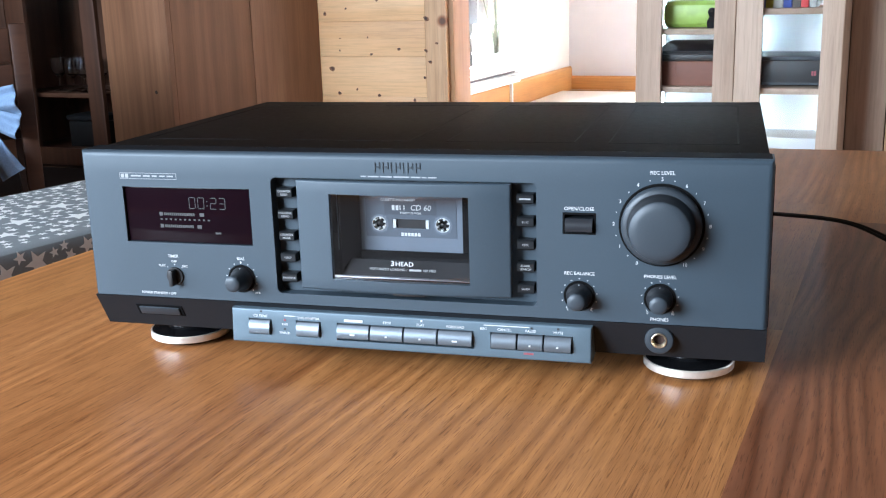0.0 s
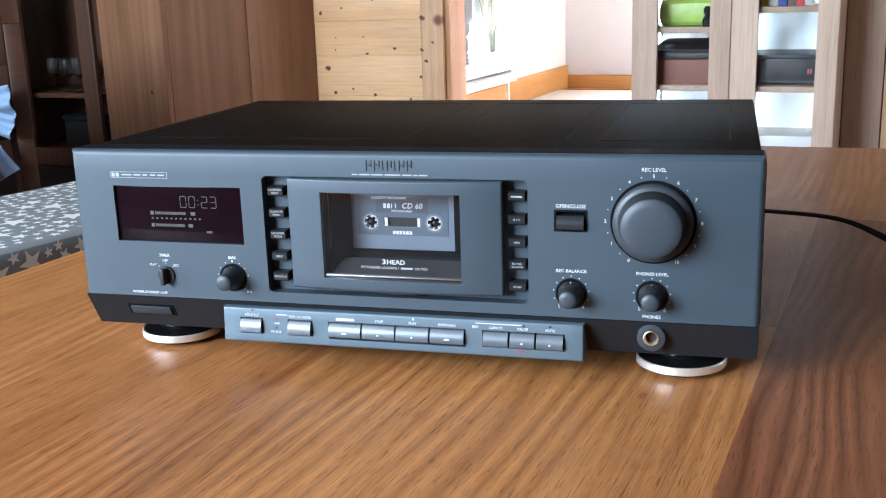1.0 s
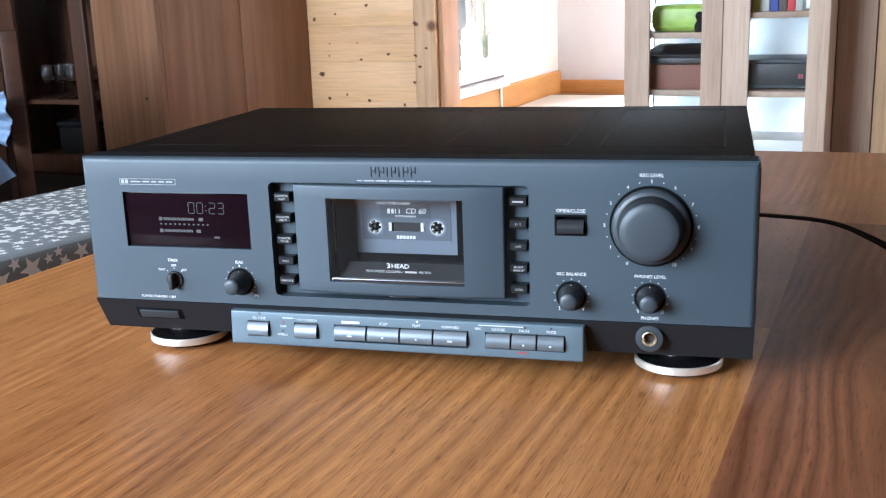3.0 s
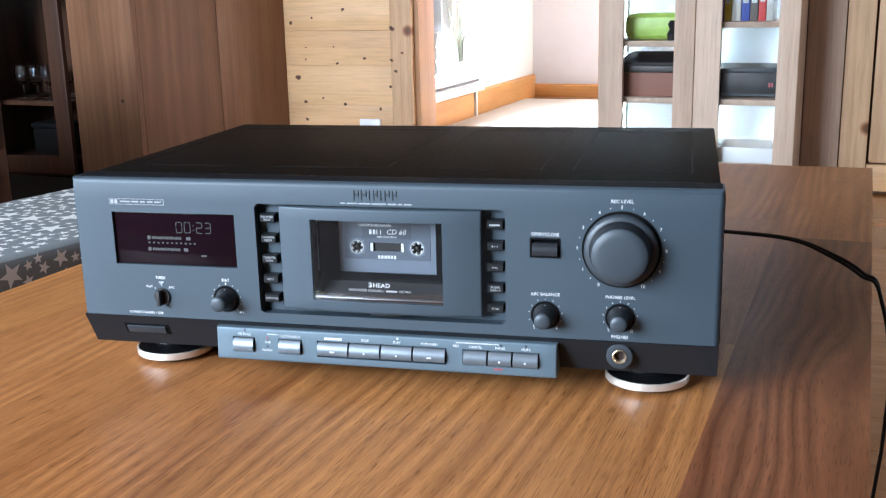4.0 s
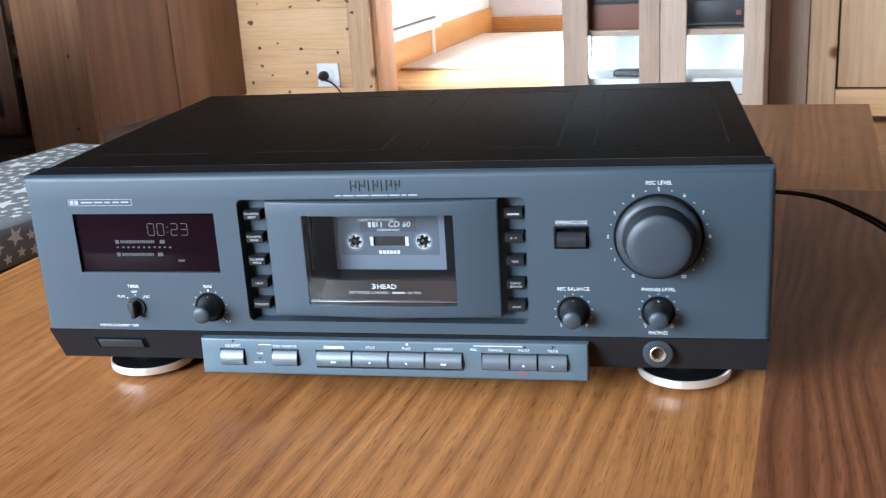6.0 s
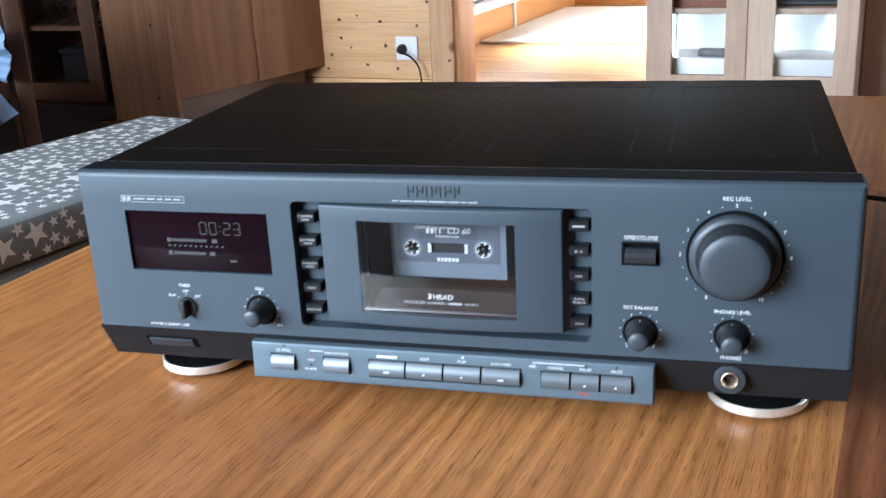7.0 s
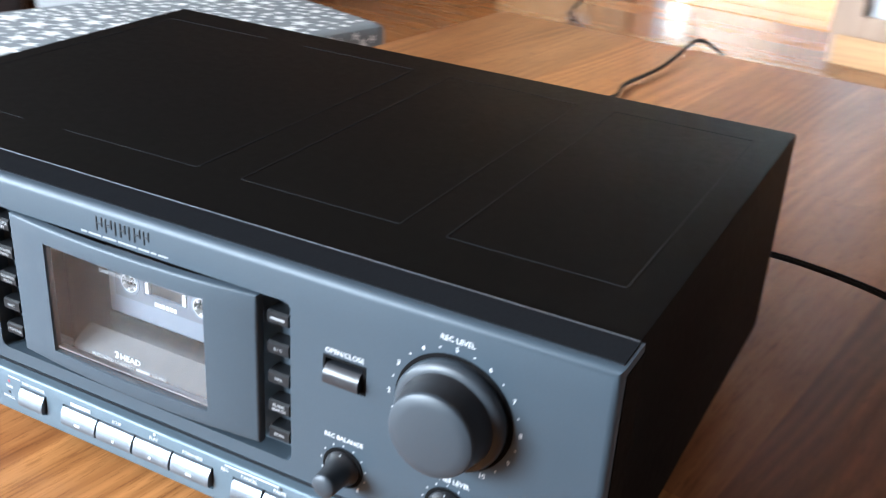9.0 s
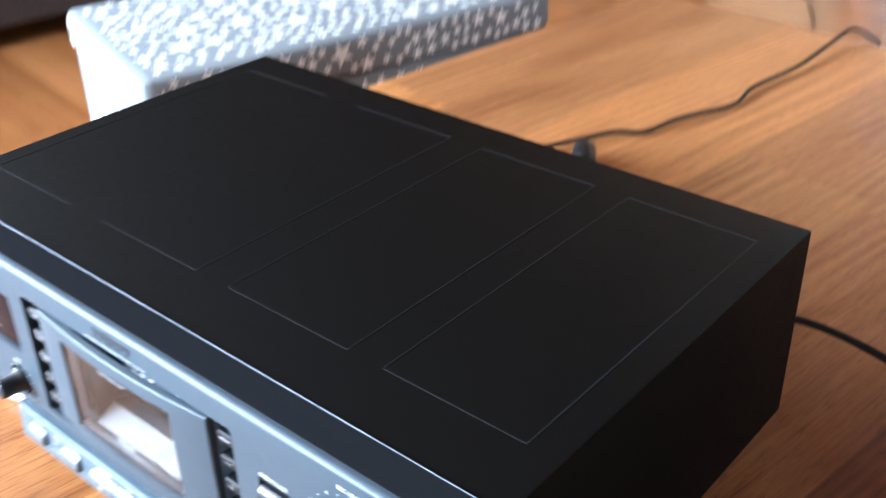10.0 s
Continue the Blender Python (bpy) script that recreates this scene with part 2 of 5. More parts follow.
M_WALL_LILAC = plain("pale_lilac_wall_paint", (0.66, 0.65, 0.69), 0.7, grain=0.02, size=8, bump=0.05)
M_PANELLING = wood("brown_wall_panelling", (0.062, 0.028, 0.013), (0.098, 0.046, 0.022), (0.14, 0.068, 0.034), "z", 0.5, 0.8, 3.0, 0.1)
M_CEIL = wood("ceiling_panelling", (0.09, 0.042, 0.019), (0.14, 0.070, 0.033), (0.19, 0.10, 0.05), "y", 0.5, 0.8, 3.0, 0.1)
M_PANEL = plain("anthracite_panel_paint", (0.0415, 0.061, 0.079), 0.52, 0.12, 0.03, 900, bump=0.02)
M_PANEL_DARK = plain("charcoal_lower_panel", (0.0135, 0.0150, 0.0178), 0.55, 0.0, 0.05, 700, spec=0.22)
M_LID = plain("black_powder_coat", (0.0047, 0.0042, 0.0038), 0.55, 0.0, 0.12, 1500, spec=0.041, bump=0.12)
M_BAR = plain("steel_blue_bar_paint", (0.098, 0.138, 0.168), 0.48, 0.3, 0.03, 900)
M_BLACK = plain("black_plastic", (0.012, 0.012, 0.013), 0.45, 0.0, 0.1, 400)
M_KNOB = plain("knob_soft_black", (0.010, 0.011, 0.013), 0.42, 0.0, 0.05, 900)
M_KNOB_BODY = plain("knob_body_grey", (0.032, 0.041, 0.050), 0.42, 0.1, 0.05, 900)
M_FOOT = plain("gloss_black_foot", (0.008, 0.008, 0.009), 0.2, grain=0.1)
M_KNOB_TIP = plain("knob_face_grey", (0.036, 0.047, 0.058), 0.46, 0.1, 0.03, 900)
M_KEY = plain("silver_key", (0.145, 0.168, 0.19), 0.36, 0.6, 0.03, 700)
M_PRINT = plain("white_print", (0.62, 0.64, 0.65), 0.5, grain=0.02)
M_DISPLAY = plain("smoked_display", (0.008, 0.0032, 0.0055), 0.10, grain=0.05, spec=0.1)
M_RING = plain("champagne_metal", (0.93, 0.87, 0.79), 0.40, 0.75, 0.05, 300)
M_CHROME = plain("chrome", (0.42, 0.42, 0.44), 0.3, 0.9, 0.02, 300)
M_GOLD = plain("pale_gold_contact", (0.80, 0.68, 0.50), 0.28, 0.9, 0.03, 300)
M_PANE = clear_pane("clear_acrylic", 0.085)
M_CABGLASS = clear_pane("cabinet_glass", 0.045)
# Ribs are coloured lighter than the lid, for light caught on their edges.
M_LID_RIB = plain("lid_rib_highlight", (0.0088, 0.0092, 0.010), 0.6, 0.0, 0.2, 300, spec=0.06)
M_TOPSTRIP = plain("charcoal_top_strip", (0.012, 0.013, 0.0152), 0.65, 0.0, 0.1, 700, spec=0.02)
M_PRINT_DIM = plain("grey_print", (0.34, 0.35, 0.36), 0.5, grain=0.02)
M_LEDGE = plain("satin_grey_ledge", (0.034, 0.034, 0.036), 0.27, grain=0.05, size=5, spec=0.75)
M_MATT = plain("matt_black", (0.0065, 0.0065, 0.007), 0.8, 0.0, 0.1, 300, spec=0.05)
M_KEYBLACK = plain("key_black", (0.010, 0.0115, 0.0135), 0.45, 0.0, 0.1, 400, spec=0.25)
M_KNOT = plain("pine_knot", (0.19, 0.080, 0.034), 0.6, grain=0.4, size=200)
M_SHELL = plain("grey_tape_shell", (0.150, 0.178, 0.22), 0.35, grain=0.04)
M_OUTLET = plain("white_socket_plastic", (0.82, 0.83, 0.84), 0.3, grain=0.01)
M_SOFA = plain("dark_brown_upholstery", (0.035, 0.024, 0.022), 0.75, 0.0, 0.3, 240, bump=0.4)
M_STAR_GREY = plain("grey_cotton", (0.17, 0.19, 0.20), 0.85, 0.0, 0.15, 900, bump=0.3)
M_STAR_WHITE = plain("white_cotton_print", (0.72, 0.73, 0.72), 0.85, 0.0, 0.05, 900, bump=0.3)
M_BLUE = plain("pale_blue_cloth", (0.22, 0.33, 0.50), 0.85, 0.0, 0.2, 300, bump=0.3)
M_CABLE = plain("black_cable", (0.010, 0.010, 0.010), 0.55, grain=0.1, spec=0.2)
# Dark sheets that tone down the floor; no woollen rug is known there.
M_DARK_SHEET = plain("dark_floor_sheet", (0.022, 0.012, 0.009), 0.95, 0.0, 0.3, 250, bump=0.5)
# White for the glare on the hall floor, painted as a sheet.
M_FLOOR_GLARE = plain("hall_floor_glare", (0.78, 0.75, 0.70), 0.95, 0.0, 0.08, 200, bump=0.5)
M_DIGIT = glow("display_digit_glow", (0.60, 0.66, 0.74), 0.085)
M_LED = glow("cabinet_light_strip_glow", (0.62, 0.86, 1.0), 50.0)
M_RED = glow("red_led_glow", (1.0, 0.08, 0.15), 0.4)

# ---- helpers for building ----


def mesh_of(name, bm, material, smooth=30):
    bmesh.ops.recalc_face_normals(bm, faces=bm.faces)
    me = bpy.data.meshes.new(name)
    if smooth:
        for f in bm.faces:
            f.smooth = True
        for e in bm.edges:
            if len(e.link_faces) == 2 and e.calc_face_angle(0) > radians(smooth):
                e.smooth = False
    bm.to_mesh(me)
    bm.free()
    for mt in (material if isinstance(material, (list, tuple)) else [material]):
        me.materials.append(mt)
    return me


def thing(name, m, label, category, group="", kind=""):
    ob = new(name)
    ob.empty_display_size = 0.05
    ob.matrix_world = m
    return tagged(ob, label, category, group, kind)


def part(name, bm, material, parent=None, label="", m=None, smooth=30):
    ob = new(name, mesh_of(name, bm, material, smooth))
    if parent is not None:
        ob.parent = parent
    if m is not None:
        ob.matrix_basis = m
    if label:
        ob["label"] = label
    return ob


def solo(name, bm, material, m, label, category, group="", kind="", smooth=30):
    return tagged(part(name, bm, material, None, "", m, smooth), label, category, group, kind)


def box(x0, x1, y0, y1, z0, z1, r=0.0, seg=2, bm=None):
    """A box between two corners with rounded edges."""
    own = bmesh.new()
    bmesh.ops.create_cube(own, size=1)
    for v in own.verts:
        v.co = Vector(((x0 + x1) / 2 + v.co.x * (x1 - x0), (y0 + y1) / 2 + v.co.y * (y1 - y0), (z0 + z1) / 2 + v.co.z * (z1 - z0)))
    if r:
        bmesh.ops.bevel(own, geom=own.edges[:], offset=r, segments=seg, affect="EDGES", profile=0.6)
    return join(bm, own) if bm is not None else own


def join(bm, other):
    me = bpy.data.meshes.new("joint")
    other.to_mesh(me)
    other.free()
    bm.from_mesh(me)
    bpy.data.meshes.remove(me)
    return bm


def lathe(profile, steps=32, axis="z", closed=False):
    """A turned body from (radius, height) pairs; axis y turns towards -y."""
    bm = bmesh.new()
    rings = []
    for r, h in profile:
        if r < 1e-6:
            rings.append([bm.verts.new((0, 0, h))])
        else:
            rings.append([bm.verts.new((r * math.cos(2 * math.pi * i / steps), r * math.sin(2 * math.pi * i / steps), h)) for i in range(steps)])
    for a, b in zip(rings, rings[1:] + rings[:1] if closed else rings[1:]):
        for i in range(steps):
            j = (i + 1) % steps
            if len(a) == 1 and len(b) == 1:
                continue
            if len(a) == 1:
                bm.faces.new((a[0], b[j], b[i]))
            elif len(b) == 1:
                bm.faces.new((a[i], a[j], b[0]))
            else:
                bm.faces.new((a[i], a[j], b[j], b[i]))
    for ring in (rings[0], rings[-1]):
        if len(ring) > 1 and not closed:
            bm.faces.new(ring)
    if axis == "y":
        bmesh.ops.rotate(bm, verts=bm.verts, matrix=Matrix.Rotation(radians(90), 3, "X"))
    return bm


def plate(x0, x1, z0, z1, y0, y1, holes=(), r=0.0, edges="tblr", rad=None):
    """An upright plate from y0 (front) to y1 with rectangular holes, its outer front edges rounded."""
    xs = sorted({x0, x1, *[h[0] for h in holes], *[h[1] for h in holes]})
    zs = sorted({z0, z1, *[h[2] for h in holes], *[h[3] for h in holes]})
    bm = bmesh.new()
    vs = {}

    def vert(i, j, k):
        if (i, j, k) not in vs:
            vs[i, j, k] = bm.verts.new((xs[i], (y0, y1)[k], zs[j]))
        return vs[i, j, k]

    def solid(i, j):
        if not (0 <= i < len(xs) - 1 and 0 <= j < len(zs) - 1):
            return False
        cx, cz = (xs[i] + xs[i + 1]) / 2, (zs[j] + zs[j + 1]) / 2
        return not any(h[0] < cx < h[1] and h[2] < cz < h[3] for h in holes)

    for i in range(len(xs) - 1):
        for j in range(len(zs) - 1):
            if not solid(i, j):
                continue
            for k in (0, 1):
                bm.faces.new([vert(i, j, k), vert(i + 1, j, k), vert(i + 1, j + 1, k), vert(i, j + 1, k)])
            for di, dj, a, b in ((-1, 0, (i, j), (i, j + 1)), (1, 0, (i + 1, j), (i + 1, j + 1)), (0, -1, (i, j), (i + 1, j)), (0, 1, (i, j + 1), (i + 1, j + 1))):
                if not solid(i + di, j + dj):
                    bm.faces.new([vert(*a, 0), vert(*b, 0), vert(*b, 1), vert(*a, 1)])
    bmesh.ops.recalc_face_normals(bm, faces=bm.faces)
    if r:
        want = []
        for e in bm.edges:
            a, b = e.verts[0].co, e.verts[1].co
            if abs(a.y - y0) > 1e-6 or abs(b.y - y0) > 1e-6:
                continue
            for tag, ok in (("t", abs(a.z - z1) + abs(b.z - z1) < 1e-6), ("b", abs(a.z - z0) + abs(b.z - z0) < 1e-6),
                            ("l", abs(a.x - x0) + abs(b.x - x0) < 1e-6), ("r", abs(a.x - x1) + abs(b.x - x1) < 1e-6)):
                if ok and tag in edges:
                    want.append(e)
        bmesh.ops.bevel(bm, geom=want, offset=r, segments=4, affect="EDGES", profile=0.5)
    return bm


def prism(points, x0, x1):
    """A (y, z) outline drawn out along x."""
    bm = bmesh.new()
    a = [bm.verts.new((x0, y, z)) for y, z in points]
    b = [bm.verts.new((x1, y, z)) for y, z in points]
    bm.faces.new(a)
    bm.faces.new(b[::-1])
    for i in range(len(points)):
        j = (i + 1) % len(points)
        bm.faces.new((a[i], b[i], b[j], a[j]))
    return bm


def tube(points, r, steps=8):
    """A round cable through points, smoothed."""
    pts = [Vector(p) for p in points]
    path = []
    for i in range(len(pts) - 1):
        p0, p1, p2, p3 = pts[max(i - 1, 0)], pts[i], pts[i + 1], pts[min(i + 2, len(pts) - 1)]
        for k in range(6):
            t = k / 6
            path.append(0.5 * ((2 * p1) + (p2 - p0) * t + (2 * p0 - 5 * p1 + 4 * p2 - p3) * t * t + (3 * p1 - p0 - 3 * p2 + p3) * t ** 3))
    path.append(pts[-1])
    bm = bmesh.new()
    rings = []
    for i, p in enumerate(path):
        d = (path[min(i + 1, len(path) - 1)] - path[max(i - 1, 0)]).normalized()
        side = d.cross(Vector((0, 0, 1)) if abs(d.z) < 0.9 else Vector((1, 0, 0))).normalized()
        up = side.cross(d)
        rings.append([bm.verts.new(p + r * (math.cos(2 * math.pi * j / steps) * side + math.sin(2 * math.pi * j / steps) * up)) for j in range(steps)])
    for a, b in zip(rings, rings[1:]):
        for j in range(steps):
            bm.faces.new((a[j], a[(j + 1) % steps], b[(j + 1) % steps], b[j]))
    bm.faces.new(rings[0])
    bm.faces.new(rings[-1][::-1])
    return bm


def lettering(text, size, m, material, parent, name="printed_text", align="CENTER", squash=1.0, shear=0.0):
    """Printed words as a thin mesh, in the plane that faces -y when m is a shift alone."""
    cu = bpy.data.curves.new("type", "FONT")
    cu.body, cu.size, cu.extrude, cu.align_x, cu.align_y, cu.shear = text, size, 0.00008, align, "CENTER", shear
    cu.resolution_u = 2
    cu.offset = size * 0.008
    tmp = bpy.data.objects.new("type", cu)
    scene.collection.objects.link(tmp)
    me = bpy.data.meshes.new_from_object(tmp.evaluated_get(bpy.context.evaluated_depsgraph_get()))
    bpy.data.objects.remove(tmp)
    me.materials.clear()
    me.materials.append(material)
    ob = new(name, me)
    ob.parent = parent
    ob.matrix_basis = m @ Matrix.Diagonal((squash, 1, 1, 1)) if squash != 1.0 else m
    return ob


def facing(x, y, z):
    """The pose of a print on an upright front."""
    return pose(x, y, z, 90, 0, 0)

# ---- the rooms ----


def structure(name, bm, material, label, category, m=ROOM):
    return solo(name, bm, material, m, label, category, kind="structure")


floor = structure("floor", box(-3.4, 3.1, -3.3, 8.0, FLOOR - 0.1, FLOOR - 0.006), M_FLOOR, "orange-brown varnished wooden board floor", "floor")
top = box(-3.4, -2.65, -3.3, 8.0, CEIL, CEIL + 0.08)
for q in ((-1.0, 3.1, -3.3, 8.0), (-2.65, -1.0, -3.3, -2.45), (-2.65, -1.0, -1.2, 8.0)):
    box(*q, CEIL, CEIL + 0.08, bm=top)
structure("ceiling", top, M_CEIL, "brown panelled wooden ceiling", "ceiling")


def wall(name, m, w, holes, material, label, t=0.12):
    """A wall in its own plane: w wide from 0, holes (x0, x1, z0, z1) above the floor."""
    return structure(name, plate(0, w, FLOOR - 0.02, CEIL + 0.02, 0, t, [(a, b, c + FLOOR, d + FLOOR) for a, b, c, d in holes]), material, label, "wall", m)


# The far wall of the living room, with the wide opening to the hall.
wall("wall_north", at(-3.32, 3.21), 6.4, [(1.966, 2.90, -0.02, 2.1)], M_PANELLING, "inner wall between the living room and the hall", 0.14)
wall("wall_west", at(-3.32, -3.22, 0, 90), 6.6, [(0.75, 2.6, 0.35, 2.32)], M_PANELLING, "brown wood-panelled wall with a large window", 0.12)
wall("wall_south", at(3.08, -3.22, 0, 180), 6.5, [(3.92, 5.47, 0.9, 2.28)], M_PANELLING, "brown wood-panelled wall with a garden window", 0.12)
wall("wall_east", at(3.08, 8.0, 0, -90), 11.3, [(5.2, 6.4, 0.9, 2.05)], M_PANELLING, "brown wood-panelled side wall with a small added, unseen window", 0.12)
wall("wall_hall_west", at(-1.76, 3.34, 0, 90), 2.9, [(0.75, 1.46, 0.20, 2.1)], M_WALL, "bright white hall wall with a low window", 0.14)
wall("wall_hall_north", at(-1.9, 6.10), 3.0, [], M_WALL_LILAC, "pale lilac-white hall end wall", 0.12)
wall("wall_hall_east", at(0.75, 6.3, 0, -90), 2.9, [(0.5, 2.1, 0.35, 2.1)], M_WALL, "white hall side wall with an added, unseen window", 0.12)


def window(name, m, w, z0, z1, bars=1):
    win = thing(name, m, "white framed window with clear panes", "window", kind="structure")
    part("window_frame", plate(0, w, z0, z1, 0.03, 0.09, [(0.06 + i * (w - 0.06) / bars, (i + 1) * (w - 0.06) / bars, z0 + 0.06, z1 - 0.06) for i in range(bars)]), M_OUTLET, win)
    for i in range(bars):
        p = part("pane", box(0.06 + i * (w - 0.06) / bars, (i + 1) * (w - 0.06) / bars, 0.055, 0.06, z0 + 0.06, z1 - 0.06), M_CABGLASS, win)
        p.visible_shadow = False
    part("window_sill", box(-0.05, w + 0.05, -0.1, 0.03, z0 - 0.03, z0, 0.006), M_OUTLET, win)
    return win


window("window_1", at(-3.32, -2.47, 0, 90), 1.85, FLOOR + 0.35, FLOOR + 2.32, 2)
window("window_2", at(-0.84, -3.22, 0, 180), 1.55, FLOOR + 0.9, FLOOR + 2.28, 2)
# Added out of view to hold the side fill lamp.
window("added_window_5", at(3.08, 2.8, 0, -90), 1.2, FLOOR + 0.9, FLOOR + 2.05, 1)
window("window_3", at(-1.76, 4.09, 0, 90), 0.71, FLOOR + 0.20, FLOOR + 2.1, 1)
# Added out of view, only to hold the hall's fill lamp.
window("added_window_4", at(0.75, 5.8, 0, -90), 1.6, FLOOR + 0.35, FLOOR + 2.1, 2)


def skirting(name, m, w, h, label):
    structure(name, prism([(0, FLOOR), (-0.018, FLOOR), (-0.018, FLOOR + h - 0.012), (-0.01, FLOOR + h), (0, FLOOR + h)], 0, w), M_SKIRT, label, "baseboard", m)


skirting("baseboard_hall_west", at(-1.755, 3.36, 0, 90), 2.73, 0.15, "orange pine skirting board of the hall")
skirting("baseboard_hall_north", at(-1.74, 6.095), 2.4, 0.088, "orange pine skirting board of the hall")

# Pine cladding of the far wall: lying boards, a standing trim, the jamb.
cladding = thing("pine_wall_cladding", at(-2.2, 3.205), "knotty pine boards nailed across the wall", "wall cladding", kind="structure")
seams = [FLOOR + 0.045, -0.335, -0.188, -0.031, 0.106, 0.25, 0.40, 0.55, 0.70, 0.85, 1.0, 1.15, 1.3, 1.45, 1.6, 1.75, 1.94]
random.seed(4)
for z0, z1 in zip(seams, seams[1:]):
    part("board", box(0, 0.755, -0.022, 0.0, z0 + 0.00005, z1 - 0.00005, 0.0022, 2), M_PINE, cladding)
part("skirting_strip", box(0, 0.755, -0.03, -0.002, FLOOR, FLOOR + 0.044, 0.004), M_PINE, cladding)
part("corner_trim", box(0.757, 0.846, -0.026, 0.0, FLOOR, CEIL, 0.003), M_PINE_UP, cladding)
part("jamb", box(0.832, 0.866, 0.002, 0.16, FLOOR, CEIL - 0.02, 0.003), M_JAMB, cladding)

# The panelled pine door beside the glass cabinet.
door = thing("door_1", at(0.10, 3.205), "closed knotty pine panel door in a pine casing", "door", kind="structure")
part("casing", box(-0.006, 0.115, -0.04, 0.0, FLOOR, FLOOR + 2.12, 0.006), M_CABINET, door)
part("casing", box(0.935, 1.03, -0.04, 0.0, FLOOR, FLOOR + 2.12, 0.006), M_CABINET, door)
part("stile", box(0.118, 0.205, -0.03, -0.002, FLOOR + 0.01, FLOOR + 2.05, 0.004), M_PINE_UP, door)
part("stile", box(0.845, 0.932, -0.03, -0.002, FLOOR + 0.01, FLOOR + 2.05, 0.004), M_PINE_UP, door)
part("rail", box(0.206, 0.844, -0.03, -0.002, FLOOR + 0.01, FLOOR + 0.10, 0.004), M_PINE, door)
part("rail", box(0.206, 0.844, -0.03, -0.002, FLOOR + 0.95, FLOOR + 1.07, 0.004), M_PINE, door)
part("panel", box(0.212, 0.838, -0.018, -0.004, FLOOR + 0.105, FLOOR + 0.945, 0.006), M_PINE_UP, door)
part("panel", box(0.212, 0.838, -0.018, -0.004, FLOOR + 1.075, FLOOR + 2.04, 0.006), M_PINE_UP, door)

# ---- the table ----
table = thing("coffee_table", at(0, 0, 0), "oiled oak coffee table of wide glued staves", "table")
TU0, TU1, TV0, TV1 = -0.43, 0.305, -0.226, 0.96
SEAMS = ((-0.430, -0.430), (-0.330, -0.335), (-0.222, -0.236), (-0.056, -0.072), (0.079, 0.052), (0.212, 0.212), (0.305, 0.305))
# For each column: the joints along it and the tone of each length from the near end on.
# Umber in the last two columns carries the deck's shadow in its colour.
COLUMNS = (((0.50,), (0, 1)), ((0.36,), (3, 1)), ((0.47,), (3, 3)), ((0.30, 0.62), (0, 1, 4)), ((0.16, 0.60), (0, 4, 4)), ((0.52,), (2, 4)))


def far_edge(u):
    return 0.962 + 0.055 * (u + 0.06)


def stave(left, right, v0, v1):
    """One length of a stave between two seams that lean a little; v1 None ends it at the far edge."""
    bm = box(0, 1, 0, 1, -0.028, 0.0)
    for v in bm.verts:
        y = v0 if v.co.y < 0.5 else (v1 if v1 else far_edge(left[1] if v.co.x < 0.5 else right[1]))
        t = (y - TV0) / (TV1 - TV0)
        side = left if v.co.x < 0.5 else right
        v.co.x, v.co.y = side[0] + (side[1] - side[0]) * t, y
    return bm


for left, right, (joints, tones) in zip(SEAMS, SEAMS[1:], COLUMNS):
    for v0, v1, tone in zip((TV0, *joints), (*joints, None), tones):
        part("stave", stave(left, right, v0, v1), (M_TABLE, M_TABLE_MID, M_TABLE_DARK, M_TABLE_RED, M_TABLE_UMBER_SHADED)[tone], table)
for x0, x1, y0, y1 in ((-0.37, 0.245, -0.17, -0.145), (-0.37, 0.245, 0.865, 0.89), (-0.37, -0.345, -0.144, 0.864), (0.22, 0.245, -0.144, 0.864)):
    part("apron", box(x0, x1, y0, y1, -0.10, -0.029, 0.002), M_TABLE_DARK, table)
for x, y in ((-0.40, -0.195), (0.275, -0.195), (-0.40, 0.90), (0.275, 0.90)):
    part("leg", box(x - 0.03, x + 0.03, y - 0.03, y + 0.03, FLOOR, -0.029, 0.004), M_TABLE_DARK, table)

# ---- the cassette deck ----
W = 0.2175
WL = 0.2190
TOP = 0.139
deck = thing("cassette_deck", pose(0, 0, 0), "anthracite stereo cassette deck with a black lid on champagne feet", "cassette deck")

bm = box(-WL + 0.002, W - 0.002, 0.0232, 0.288, 0.0178, TOP, 0.0016)
bmesh.ops.delete(bm, geom=[f for f in bm.faces if f.normal.y < -0.99 and f.calc_center_median().y < 0.024], context="FACES")
lid = part("lid", bm, M_LID, deck, "black powder-coated steel lid with pressed fields")
for x0, x1, gaps in ((-0.203, -0.010, ((-0.122, -0.093),)), (0.015, 0.098, ()), (0.120, 0.198, ())):
    bm = bmesh.new()
    for y in (0.059, 0.260):
        xa = x0
        for g0, g1 in (*gaps, (x1, x1)):
            box(xa, g0, y - 0.0006, y + 0.0006, TOP - 0.0004, TOP + 0.0002, 0.00015, 1, bm=bm)
            xa = g1
    for x in (x0, x1):
        box(x - 0.0006, x + 0.0006, 0.0598, 0.2592, TOP - 0.0004, TOP + 0.0002, 0.00015, 1, bm=bm)
    part("pressed_outline", bm, M_LID_RIB, lid, "thin pressed outline")
# Metal line stands in for the highlight on the lid's front edge.
part("front_seam", box(-WL + 0.002, W - 0.002, 0.0223, 0.0231, TOP - 0.002, TOP + 0.0006, 0.0002, 1), M_KEY, lid, "bright metal line put in as the lid edge's highlight")

HOLES = [(-0.190, -0.0995, 0.079, 0.116), (-0.0845, 0.0845, 0.0485, 0.124), (0.1005, 0.1190, 0.0945, 0.1065)]
front = part("front_panel", plate(-WL, W, 0.0415, TOP + 0.0005, 0.0, 0.0222, HOLES, 0.0035, "tlr"), M_PANEL, deck)
